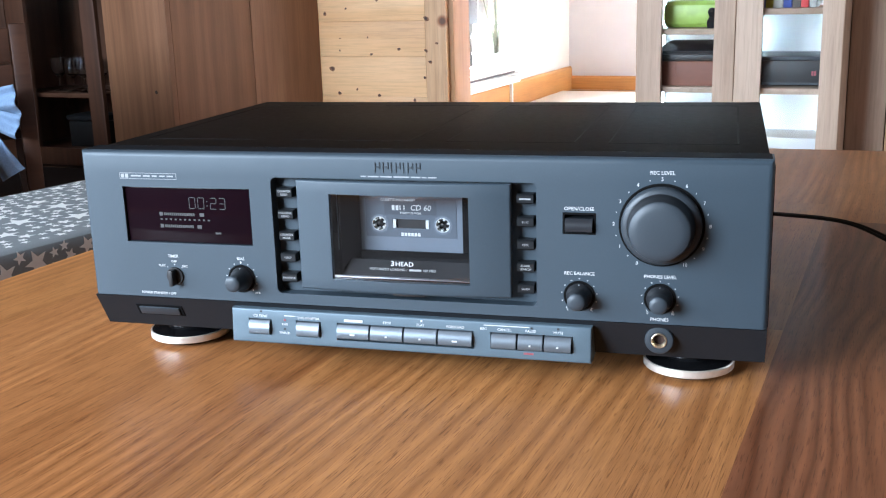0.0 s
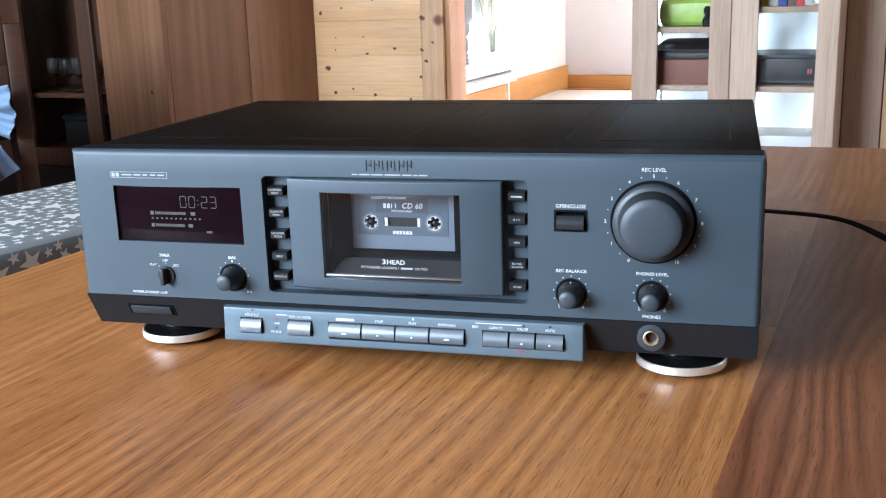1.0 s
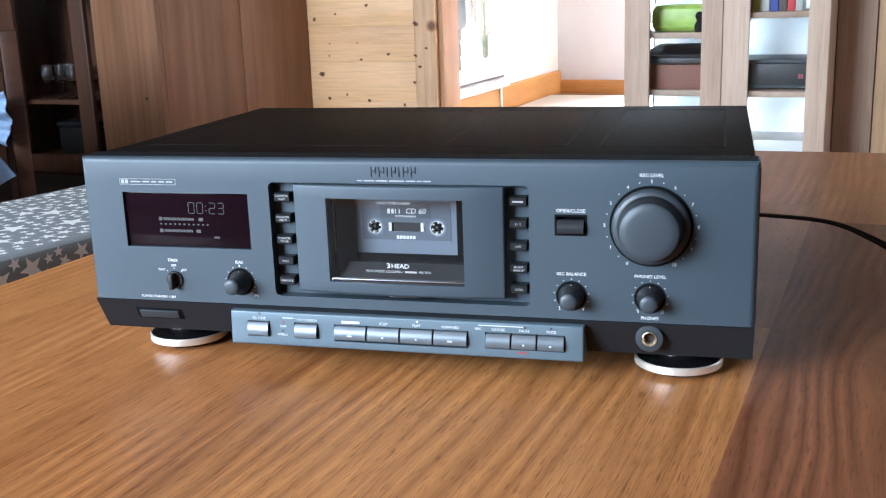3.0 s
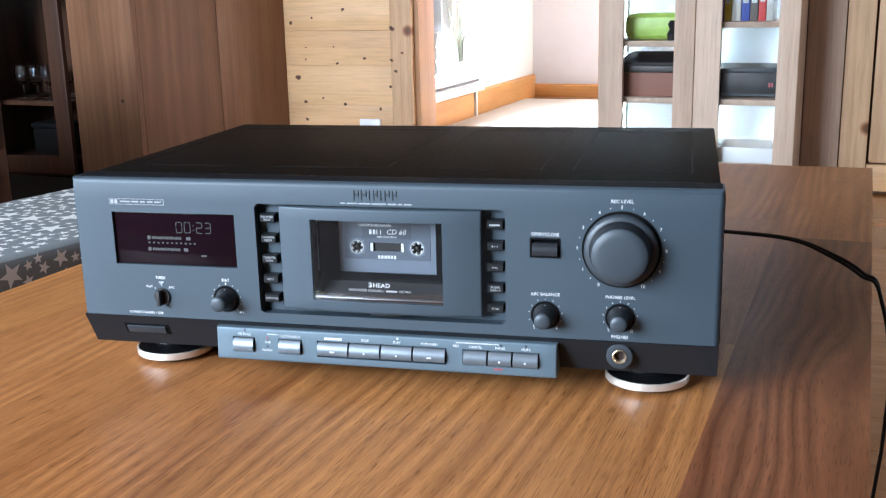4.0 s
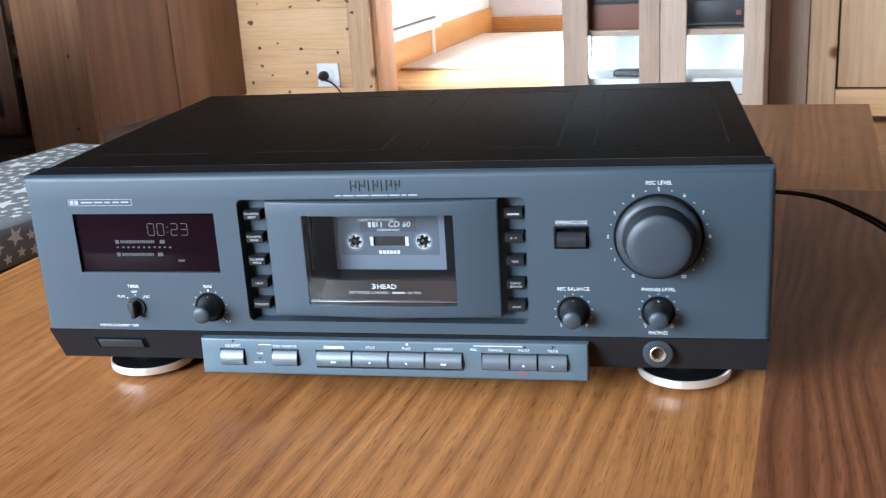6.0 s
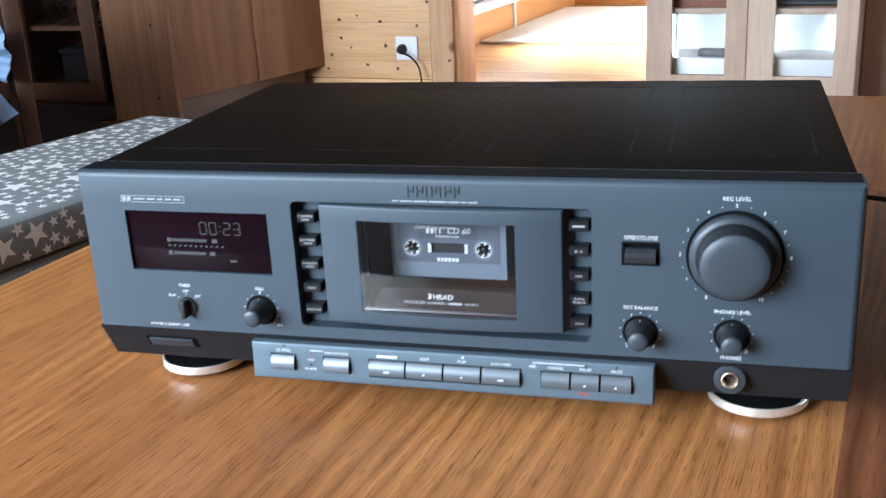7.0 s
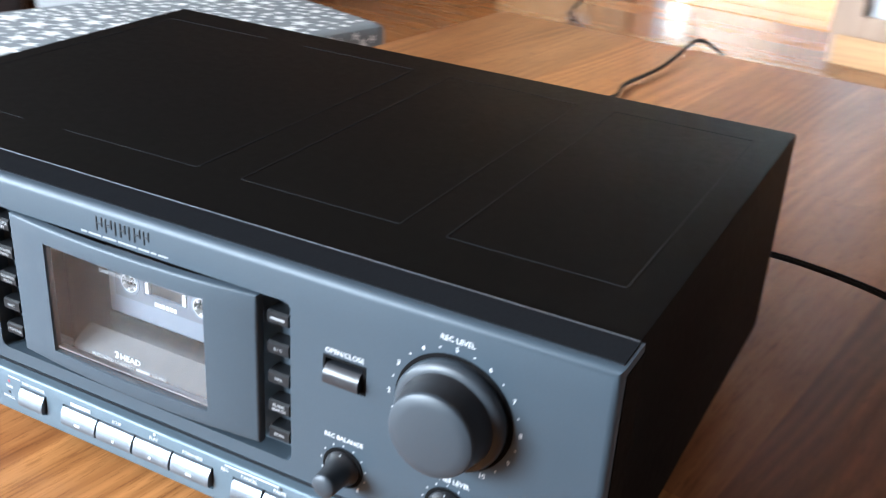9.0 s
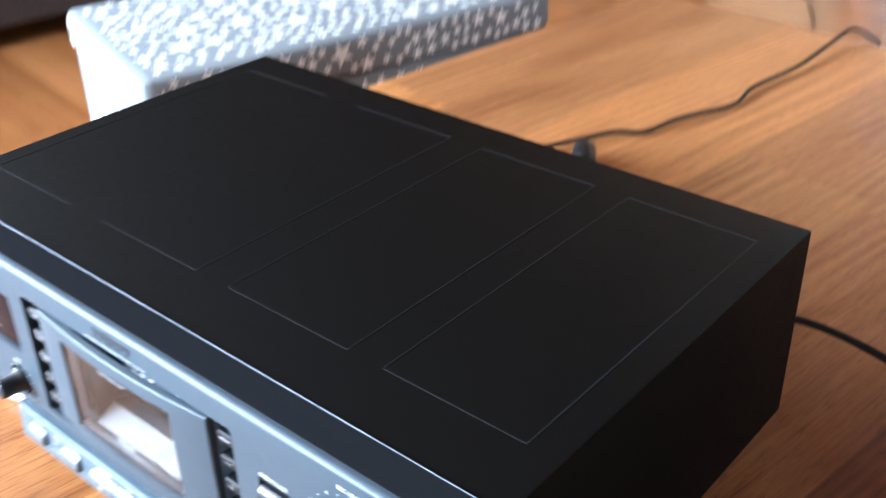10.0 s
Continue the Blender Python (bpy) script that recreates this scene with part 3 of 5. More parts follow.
for x in (-WL - 0.0004, W - 0.0002):
    part("end_cap", box(x, x + 0.0006, 0.0040, 0.0219, 0.0420, TOP - 0.0030, 0.0001, 1), M_LID, front, "black end face of the panel")
part("top_strip", box(-WL + 0.0012, W - 0.0012, 0.0046, 0.0219, TOP - 0.0010, TOP + 0.0008, 0.0003, 1), M_TOPSTRIP, deck, "dark charcoal strip along the top of the panel")
part("lower_panel", prism([(0.0, 0.0410), (0.0003, 0.0405), (0.0128, 0.0172), (0.0222, 0.0172), (0.0222, 0.0410)], -WL, W), M_PANEL_DARK, deck, "charcoal slanted lower panel")
for sx, sz, ex, ez in ((-1, 1, -0.0845, 0.124), (1, 1, 0.0845, 0.124), (-1, -1, -0.0845, 0.0485), (1, -1, 0.0845, 0.0485)):
    bm = bmesh.new()
    r = 0.0035
    pts = [(ex, ez)] + [(ex - sx * r + sx * r * math.cos(a), ez - sz * r + sz * r * math.sin(a)) for a in [k * math.pi / 12 for k in range(7)]]
    lo = [bm.verts.new((x, 0.00015, z)) for x, z in pts]
    hi = [bm.verts.new((x, 0.02, z)) for x, z in pts]
    bm.faces.new(lo), bm.faces.new(hi[::-1])
    for i in range(len(pts)):
        bm.faces.new((lo[i], lo[(i + 1) % len(pts)], hi[(i + 1) % len(pts)], hi[i]))
    part("corner_fillet", bm, M_PANEL, front)

# Bay behind the tape door: walls round the tape well, the back of the recess.
part("recess_back", plate(-0.0865, 0.0865, 0.0465, 0.126, 0.0090, 0.0115, [(-0.0575, 0.0575, 0.058, 0.1185)]), M_PANEL, front)
well = part("tape_well", box(-0.0575, 0.0575, 0.042, 0.044, 0.050, 0.1185), M_MATT, deck)
bm = box(-0.0425, -0.0410, 0.0055, 0.0222, 0.050, 0.1185)
for v in bm.verts:
    if v.co.y > 0.02:
        v.co.x += 0.0072
part("well_side", bm, M_MATT, well)
part("well_side", box(0.0345, 0.0500, 0.0195, 0.0222, 0.0745, 0.1171), M_MATT, well)
part("well_roof", box(-0.0464, 0.0471, 0.0078, 0.042, 0.1172, 0.1187), M_MATT, well)
part("tape_ledge", prism([(0.0008, 0.0596), (0.0128, 0.0700), (0.0215, 0.0700), (0.0215, 0.0570), (0.0008, 0.0570)], -0.0404, 0.0470), M_LEDGE, well, "satin dark grey ledge before the tape")
part("ledge_riser", box(-0.0463, 0.0470, 0.0212, 0.0222, 0.0570, 0.0738), M_MATT, well)

# Bowed tape door with its window.


def bow(bm, x0, x1, depth, lim=0.004):
    for v in bm.verts:
        if v.co.y < lim:
            s = (v.co.x - (x0 + x1) / 2) / ((x1 - x0) / 2)
            v.co.y -= depth * (1 - min(1, s * s))
    return bm


def bowed_plate(x0, x1, z0, z1, y0, y1, hole, r, depth, cols):
    """A plate of upright columns with one window; the columns nearest to the window's sides are moved onto them."""
    xs = [x0 + (x1 - x0) * i / cols for i in range(cols + 1)]
    for h in hole[:2]:
        xs[min(range(cols + 1), key=lambda i: abs(xs[i] - h))] = h
    slots = [(p, q, hole[2], hole[3]) for p, q in zip(xs, xs[1:]) if p > hole[0] - 1e-6 and q < hole[1] + 1e-6]
    return bow(plate(x0, x1, z0, z1, y0, y1, slots, r), x0, x1, depth)


tape_door = part("tape_door", bowed_plate(-0.0670, 0.0695, 0.0530, 0.1232, -0.0015, 0.0025, (-0.0445, 0.0442, 0.0606, 0.1150), 0.0014, 0.0040, 24), M_PANEL, deck, "bowed anthracite tape door with a clear window")
bm = bmesh.new()
n = 16
cols = []
for i in range(n + 1):
    x = -0.0447 + 0.0891 * i / n
    s = (x - 0.00125) / 0.06825
    y = -0.0015 - 0.0040 * (1 - s * s) + 0.0007
    cols.append([bm.verts.new((x, y + d, z)) for d in (0, 0.0012) for z in (0.0604, 0.1152)])
for a, b in zip(cols, cols[1:]):
    bm.faces.new((a[0], b[0], b[1], a[1]))
pane = part("window_pane", bm, M_PANE, tape_door, "clear acrylic window")
pane.visible_shadow = False
part("window_sill_strip", box(-0.0440, 0.0438, -0.0022, 0.0010, 0.0619, 0.0626, 0.0003), M_CHROME, tape_door, "bright metal strip")
lettering("3", 0.0044, facing(-0.0042, -0.0051, 0.0727), M_PRINT, tape_door, squash=1.35)
lettering("HEAD", 0.0040, facing(0.0034, -0.0051, 0.0726), M_PRINT, tape_door, squash=1.12)
lettering("MOTORIZED LOADING /", 0.0022, facing(-0.0070, -0.0051, 0.0690), M_PRINT_DIM, tape_door)
part("printed_bar", box(0.0064, 0.0140, -0.00505, -0.00495, 0.0684, 0.0696), M_PRINT_DIM, tape_door)
lettering("HX PRO", 0.0022, facing(0.0194, -0.0051, 0.0690), M_PRINT_DIM, tape_door)
lettering("CASSETTE MECHANISM", 0.0021, facing(0.0005, -0.0051, 0.1128), M_PRINT_DIM, tape_door)
part("door_notch", box(-0.0060, 0.0150, -0.0012, 0.0040, 0.0508, 0.0526, 0.0003), M_BLACK, tape_door)

# Keys either side of the door.


def key_column(x, words):
    for z, w in zip((0.1139, 0.0999, 0.0859, 0.0719, 0.0586), words):
        k = part("push_key", prism([(0.0088, -0.0030), (0.0021, -0.0028), (0.0013, -0.0022), (0.0013, 0.0022), (0.0023, 0.0030), (0.0088, 0.0030)], -0.0050, 0.0050), M_KEYBLACK, front, m=pose(x, 0, z))
        if not w:
            part("printed_bar", box(-0.0034, 0.0034, 0.00115, 0.00125, -0.0005, 0.0005), M_PRINT_DIM, k)
            continue
        lines = w.split("|")
        for i, line in enumerate(lines):
            lettering(line, 0.0019, facing(0, 0.0012, (0.0011 - 0.0021 * i) if len(lines) > 1 else 0.0), M_PRINT_DIM, k)


key_column(-0.0763, ("COUNTER|RESET", "COUNTER|MEMO", "COUNTER|MODE", "NEXT", "PREVIOUS"))
key_column(0.0775, ("", "B / C", "MPX", "BLANK|SEARCH", "SCAN"))

# Display window.
display = part("display_window", box(-0.1898, -0.0997, 0.0018, 0.0060, 0.0792, 0.1158, 0.0006), M_DISPLAY, deck, "dark violet display window with lit counter digits")
SEG = {"0": "abcdef", "1": "bc", "2": "abged", "3": "abgcd", "4": "fgbc", "5": "afgcd", "6": "afgedc", "7": "abc", "8": "abcdefg", "9": "abcdfg"}


def digit(ch, x, z, w, h):
    s = 0.0004
    bm = bmesh.new()
    spots = {"a": (0, h / 2, 1), "d": (0, -h / 2, 1), "g": (0, 0, 1), "f": (-w / 2, h / 4, 0), "b": (w / 2, h / 4, 0), "e": (-w / 2, -h / 4, 0), "c": (w / 2, -h / 4, 0)}
    for c in SEG[ch]:
        dx, dz, flat = spots[c]
        hw, hh = (w / 2 - s * 0.7, s / 2) if flat else (s / 2, h / 4 - s * 0.7)
        box(x + dx - hw, x + dx + hw, 0.00165, 0.00178, z + dz - hh, z + dz + hh, bm=bm)
    part("counter_digit", bm, M_DIGIT, display)


for ch, x in zip("0023", (-0.1412, -0.1350, -0.1262, -0.1200)):
    digit(ch, x, 0.1057, 0.0042, 0.0072)
bm = box(-0.1309, -0.1303, 0.00165, 0.00178, 0.1068, 0.1074)
box(-0.1309, -0.1303, 0.00165, 0.00178, 0.1038, 0.1044, bm=bm)
part("counter_colon", bm, M_DIGIT, display)
for z, x1, x2 in ((0.0980, -0.1405, -0.1365), (0.0900, -0.1425, -0.1388)):
    part("level_lamp", box(-0.1655, -0.1632, 0.00165, 0.00178, z - 0.0012, z + 0.0012), M_DIGIT, display)
    bm = bmesh.new()
    x = -0.1622
    while x < x1:
        box(x, x + 0.0010, 0.00165, 0.00178, z - 0.0009, z + 0.0009, bm=bm)
        x += 0.0014
    part("level_bar", bm, M_DIGIT, display)
    part("level_lamp", box(x2, x2 + 0.0032, 0.00165, 0.00178, z - 0.0011, z + 0.0011), M_DIGIT, display)
bm = bmesh.new()
for i in range(11):
    x = -0.1650 + i * 0.0034
    box(x, x + 0.0014, 0.00165, 0.00178, 0.0940, 0.0950, bm=bm)
part("scale_marks", bm, M_DIGIT, display)
part("printed_bar", box(-0.1262, -0.1222, 0.00165, 0.00178, 0.0855, 0.0867), M_DIGIT, display)

# Badge, maker's mark and model line, as plain shapes.
bm = plate(-0.1910, -0.1500, 0.1212, 0.1252, -0.00012, 0.0003, [(-0.19075, -0.15025, 0.12145, 0.12495)])
part("badge_outline", bm, M_PRINT_DIM, front)
bm = box(-0.1900, -0.1878, -0.00012, 0.0003, 0.1219, 0.1245)
box(-0.1870, -0.1848, -0.00012, 0.0003, 0.1219, 0.1245, bm=bm)
part("badge_mark", bm, M_PRINT_DIM, front)
bm = bmesh.new()
for a, b in ((-0.1828, -0.1755), (-0.1740, -0.1690), (-0.1675, -0.1640), (-0.1622, -0.1582), (-0.1568, -0.1522)):
    box(a, b, -0.00012, 0.0003, 0.1228, 0.1237, bm=bm)
part("printed_bar", bm, M_PRINT_DIM, front)
x = -0.0150
for w in (0.0038, 0.0040, 0.0016, 0.0034, 0.0016, 0.0038, 0.0034):
    mark = box(x, x + 0.0009, -0.0004, 0.0005, 0.1283, 0.1347, 0.0002, 1)
    if w > 0.002:
        box(x + w - 0.0009, x + w, -0.0004, 0.0005, 0.1305, 0.1347, 0.0002, 1, bm=mark)
        box(x + 0.0008, x + w - 0.0008, -0.0004, 0.0005, 0.1312, 0.1322, 0.0002, 1, bm=mark)
    part("maker_mark", mark, M_KNOB_BODY, front, "raised dark shape of a maker's mark")
    x += w + 0.0013
bm = bmesh.new()
for a, b in ((-0.0240, -0.0205), (-0.0195, -0.0125), (-0.0115, -0.0040), (-0.0030, 0.0070), (0.0080, 0.0140), (0.0150, 0.0178), (0.0188, 0.0240)):
    box(a, b, -0.00012, 0.0003, 0.1255, 0.1263, bm=bm)
part("printed_bar", bm, M_PRINT_DIM, front)

# Knobs.


def ticks(cx, cz, r, a0, a1, n, size=0.0007):
    dot = mesh_of("scale_mark", box(-size / 2, size / 2, -0.00012, 0.0003, -size / 2, size / 2), M_PRINT)
    for i in range(n):
        a = radians(a0 + (a1 - a0) * i / (n - 1))
        ob = new("scale_mark", dot)
        ob.parent = front
        ob.matrix_basis = pose(cx + r * math.sin(a), 0, cz + r * math.cos(a))


knob = part("rec_level_knob", lathe([(0.0, 0.0), (0.0226, 0.0), (0.0228, 0.0012), (0.0227, 0.0034), (0.0222, 0.0046), (0.0212, 0.0054), (0.0193, 0.0060)], 64, "y"), M_KNOB_BODY, deck, "large tapered recording level knob", pose(0.157, -0.0004, 0.101))
part("knob_neck", lathe([(0.0194, 0.0058), (0.0188, 0.0072), (0.0181, 0.0110), (0.0175, 0.0152), (0.0172, 0.0164)], 64, "y"), M_KNOB, knob, "black tapered neck")
part("knob_cap", lathe([(0.0172, 0.0163), (0.0168, 0.0175), (0.0157, 0.0183), (0.0120, 0.0188), (0.0060, 0.0191), (0.0, 0.0192)], 64, "y"), M_KNOB_TIP, knob, "domed matt grey cap")
part("knob_gap", lathe([(0.0, -0.0002), (0.0243, -0.0002), (0.0243, 0.0003), (0.0, 0.0003)], 64, "y"), M_MATT, knob)
for i in range(11):
    a = radians(-150 + 30 * i)
    lettering(str(i), 0.0029, facing(0.157 + 0.0272 * math.sin(a), -0.00012, 0.101 + 0.0266 * math.cos(a)), M_PRINT, front)
ticks(0.157, 0.101, 0.0266, -135, 135, 10, 0.0006)
lettering("REC LEVEL", 0.0030, facing(0.157, -0.00012, 0.1312), M_PRINT, front)

for x, z in ((-0.109, 0.057), (0.110, 0.0565), (0.157, 0.0570)):
    kb = part("small_knob", lathe([(0.0, 0.0), (0.0076, 0.0), (0.0078, 0.0006), (0.0075, 0.0016), (0.0069, 0.0024), (0.0060, 0.0040), (0.0055, 0.0085), (0.0053, 0.0134)], 40, "y"), M_KNOB, deck, "", pose(x, -0.0003, z))
    part("knob_cap", lathe([(0.0053, 0.0133), (0.0050, 0.0143), (0.0043, 0.0149), (0.0024, 0.0153), (0.0, 0.0154)], 40, "y"), M_KNOB_TIP, kb)
    part("knob_gap", lathe([(0.0, -0.0002), (0.0093, -0.0002), (0.0093, 0.0003), (0.0, 0.0003)], 40, "y"), M_MATT, kb)
    part("pointer_mark", box(-0.00025, 0.00025, -0.0022, -0.0008, 0.0066, 0.0074, 0), M_PRINT, kb)
    ticks(x, z, 0.0106, -135, 135, 11, 0.0006)
lettering("BIAS", 0.0028, facing(-0.109, -0.00012, 0.0702), M_PRINT, front)
lettering("0", 0.0024, facing(-0.109, -0.00012, 0.0677), M_PRINT, front)
lettering("20 %", 0.0018, facing(-0.0985, -0.00012, 0.0478), M_PRINT, front)
lettering("REC BALANCE", 0.0028, facing(0.110, -0.00012, 0.0702), M_PRINT, front)
lettering("L", 0.0022, facing(0.1030, -0.00012, 0.0480), M_PRINT, front)
lettering("R", 0.0022, facing(0.1172, -0.00012, 0.0480), M_PRINT, front)
lettering("PHONES LEVEL", 0.0028, facing(0.157, -0.00012, 0.0702), M_PRINT, front)
lettering("0", 0.0022, facing(0.1500, -0.00012, 0.0482), M_PRINT, front)
lettering("10", 0.0022, facing(0.1643, -0.00012, 0.0482), M_PRINT, front)
lettering("PHONES", 0.0028, facing(0.157, -0.00012, 0.0443), M_PRINT, front)
lettering("OPEN/CLOSE", 0.0030, facing(0.1098, -0.00012, 0.1092), M_PRINT, front)
lettering("TIMER", 0.0028, facing(-0.1575, -0.00012, 0.0700), M_PRINT, front)
lettering("OFF", 0.0022, facing(-0.1572, -0.00012, 0.0664), M_PRINT, front)
lettering("PLAY", 0.0022, facing(-0.1662, -0.00012, 0.0634), M_PRINT, front)
lettering("REC", 0.0022, facing(-0.1494, -0.00012, 0.0634), M_PRINT, front)
lettering("POWER STANDBY / OFF", 0.0024, facing(-0.1705, -0.00012, 0.0443), M_PRINT, front)
ticks(-0.157, 0.0567, 0.0078, -42, 42, 3, 0.0006)
timer = part("timer_switch", lathe([(0.0, 0.0), (0.0060, 0.0), (0.0061, 0.0005), (0.0058, 0.0012), (0.0, 0.0012)], 32, "y"), M_BLACK, deck, "", pose(-0.157, -0.0002, 0.0567))
part("grip", box(-0.0014, 0.0014, -0.0070, -0.0010, -0.0056, 0.0052, 0.0007), M_BLACK, timer)
eject = part("open_close_key", prism([(0.0150, 0.0956), (-0.0020, 0.0956), (-0.0031, 0.0962), (-0.0035, 0.0980), (-0.0032, 0.1004), (-0.0020, 0.1026), (-0.0004, 0.1036), (0.0150, 0.1038)], 0.1018, 0.1177), plain("gloss_key_black", (0.020, 0.022, 0.026), 0.28, 0.0, 0.05, 300), deck)
part("key_frame", plate(0.1000, 0.1195, 0.0940, 0.1070, -0.0003, 0.0004, [(0.1012, 0.1183, 0.0953, 0.1058)], 0.0002), M_MATT, eject)
part("key_well", box(0.1004, 0.1191, 0.0200, 0.0215, 0.0944, 0.1066), M_BLACK, eject)

# Power key and headphone jack on the slanted lower panel.
slant = math.degrees(math.atan2(0.0125, 0.0233))


def on_slant(x, z):
    y = 0.0003 + (0.0405 - z) / 0.0233 * 0.0125
    return pose(x, y, z, slant, 0, 0)


power = part("power_key", box(-0.0148, 0.0148, -0.0015, 0.001, -0.0032, 0.0032, 0.0007), M_KNOB_BODY, deck, "", on_slant(-0.1740, 0.0305))
part("key_frame", box(-0.0172, 0.0172, -0.0004, 0.0006, -0.0046, 0.0046, 0.0002), M_MATT, power)
jack = part("headphone_jack", lathe([(0.0046, -0.003), (0.0084, -0.003), (0.0084, 0.0040), (0.0080, 0.0046), (0.0060, 0.0050), (0.0050, 0.0050), (0.0046, 0.0044)], 40, "y", True), M_KNOB_BODY, deck, "", pose(0.157, 0.0056, 0.0310))
part("contact_ring", lathe([(0.0034, 0.0), (0.0046, 0.0), (0.0046, 0.0054), (0.0042, 0.0057), (0.0034, 0.0046)], 40, "y", True), M_GOLD, jack, "gold-plated ring")
part("socket_hole", lathe([(0.0, 0.0), (0.0036, 0.0), (0.0036, 0.0012), (0.0, 0.0012)], 24, "y"), plain("dark_red_socket", (0.018, 0.006, 0.004), 0.5), jack)

# Transport bar.
BAR_LEAN = 0.07
bar = part("transport_bar", plate(-0.1165, 0.1180, 0.0156, 0.0381, -0.0045, 0.0160, [(-0.1045, -0.0885, 0.0213, 0.0318), (-0.0715, -0.0545, 0.0213, 0.0318), (-0.0437, 0.0457, 0.0205, 0.0318), (0.0563, 0.1067, 0.0213, 0.0318)], 0.0012), M_BAR, deck, "steel-blue transport key bar")
for v in bar.data.vertices:
    if v.co.y < 0.003:
        v.co.y += (0.0381 - v.co.z) * -BAR_LEAN + 0.0012


def transport_key(x0, x1, sign=""):
    k = part("transport_key", prism([(0.010, 0.0217), (-0.0052, 0.0219), (-0.0068, 0.0226), (-0.0072, 0.0250), (-0.0060, 0.0290), (-0.0044, 0.0309), (-0.0030, 0.0314), (0.010, 0.0314)], x0 + 0.0006, x1 - 0.0006), M_KEY, bar, "silver key")
    if sign:
        w = {"s": 0.0006, "w": 0.0016}[sign]
        part("key_mark", box((x0 + x1) / 2 - w, (x0 + x1) / 2 + w, -0.00735, -0.0068, 0.0249, 0.0259), M_PRINT, k)


part("key_slot", box(-0.1050, 0.1072, 0.0105, 0.0120, 0.0200, 0.0325), M_BLACK, bar)
for x0, x1, s in ((-0.1043, -0.0887, ""), (-0.0713, -0.0547, ""), (-0.0435, -0.0212, "w"), (-0.0212, 0.0010, "s"), (0.0010, 0.0230, "s"), (0.0230, 0.0455, "w"), (0.0565, 0.0730, ""), (0.0730, 0.0892, "s"), (0.0892, 0.1065, "s")):
    transport_key(x0, x1, s)
for word, x, z, sz in (("CD SYNC", -0.0962, 0.0336, 0.0023), ("TAPE MONITOR", -0.0630, 0.0336, 0.0021), ("STOP", -0.0100, 0.0336, 0.0023), ("PLAY", 0.0120, 0.0336, 0.0023), ("FORWARD", 0.0342, 0.0336, 0.0023), ("REC", 0.0520, 0.0336, 0.0023), ("CANCEL", 0.0650, 0.0336, 0.0023), ("PAUSE", 0.0812, 0.0336, 0.0023), ("MUTE", 0.0980, 0.0336, 0.0023), ("TAPE", -0.0793, 0.0288, 0.0019), ("SOURCE", -0.0797, 0.0232, 0.0019)):
    y = -0.0045 + 0.0012 - (0.0381 - z) * BAR_LEAN - 0.00012
    lettering(word, sz, pose(x, y, z, 90 + math.degrees(math.atan(BAR_LEAN)) * -1, 0, 0), M_PRINT, bar)
for x0, x1, z in ((-0.0385, -0.0262, 0.0336), (-0.0795, -0.0718, 0.0345), (0.0520, 0.0805, 0.0360)):
    y = -0.0045 + 0.0012 - (0.0381 - z) * BAR_LEAN
    h = 0.0008 if z < 0.034 else 0.00025
    part("printed_bar", box(x0, x1, y - 0.0002, y + 0.0003, z - h, z + h), M_PRINT, bar)
for x, z, mt in ((-0.0957, 0.0366, M_BLACK), (-0.0793, 0.0318, M_RED), (-0.0793, 0.0258, M_BLACK), (0.0125, 0.0362, M_PRINT), (0.0818, 0.0356, M_BLACK), (0.0980, 0.0360, M_BLACK), (0.0800, 0.0196, M_RED)):
    y = -0.0045 + 0.0012 - (0.0381 - z) * BAR_LEAN
    w = 0.0006 if z > 0.02 else 0.0030
    part("indicator_lamp", box(x - w, x + w, y - 0.0003, y + 0.0004, z - 0.0006, z + 0.0006), mt, bar)

# Feet: a small base, a metal ring held clear of the table, a black disc with a boss.
for x in (-0.173, 0.173):
    for y in (0.0415, 0.250):
        foot = part("foot", lathe([(0.0, 0.0), (0.0205, 0.0), (0.0212, 0.0032), (0.0266, 0.0040), (0.0266, 0.0080), (0.0262, 0.0084), (0.0150, 0.0095), (0.0140, 0.0108), (0.0138, 0.0176), (0.0, 0.0176)], 48), M_FOOT, deck, "", pose(x, y, 0.0))
        part("foot_ring", lathe([(0.0262, 0.0031), (0.0274, 0.0031), (0.0278, 0.0036), (0.0278, 0.0075), (0.0273, 0.0081), (0.0267, 0.0081)], 64, "z", True), M_RING, foot, "champagne metal ring")

# The tape inside.
tape = thing("cassette_tape", pose(0, 0.0225, 0.0915), "clear grey audio cassette with a printed label inside the deck", "cassette")
part("shell", plate(-0.050, 0.050, -0.0186, 0.0250, 0.0, 0.0040, [(-0.0255, -0.0165, -0.0045, 0.0045), (0.0165, 0.0255, -0.0045, 0.0045), (-0.0122, 0.0122, -0.0030, 0.0032)], 0.0008), M_SHELL, tape)
part("shell_back", box(-0.050, 0.050, 0.0046, 0.0100, -0.0186, 0.0250, 0.0008), M_PANEL_DARK, tape)
part("tape_label", plate(-0.0300, 0.0300, -0.0085, 0.0165, -0.0003, 0.0006, [(-0.0258, -0.0162, -0.0048, 0.0048), (0.0162, 0.0258, -0.0048, 0.0048), (-0.0125, 0.0125, -0.0033, 0.0035)]), plain("slate_label", (0.088, 0.106, 0.134), 0.4), tape, "dark slate label")
part("label_head", box(-0.0172, 0.0172, -0.0005, -0.0002, 0.0062, 0.0162), plain("darker_label", (0.065, 0.076, 0.095), 0.4), tape, "darker label heading")
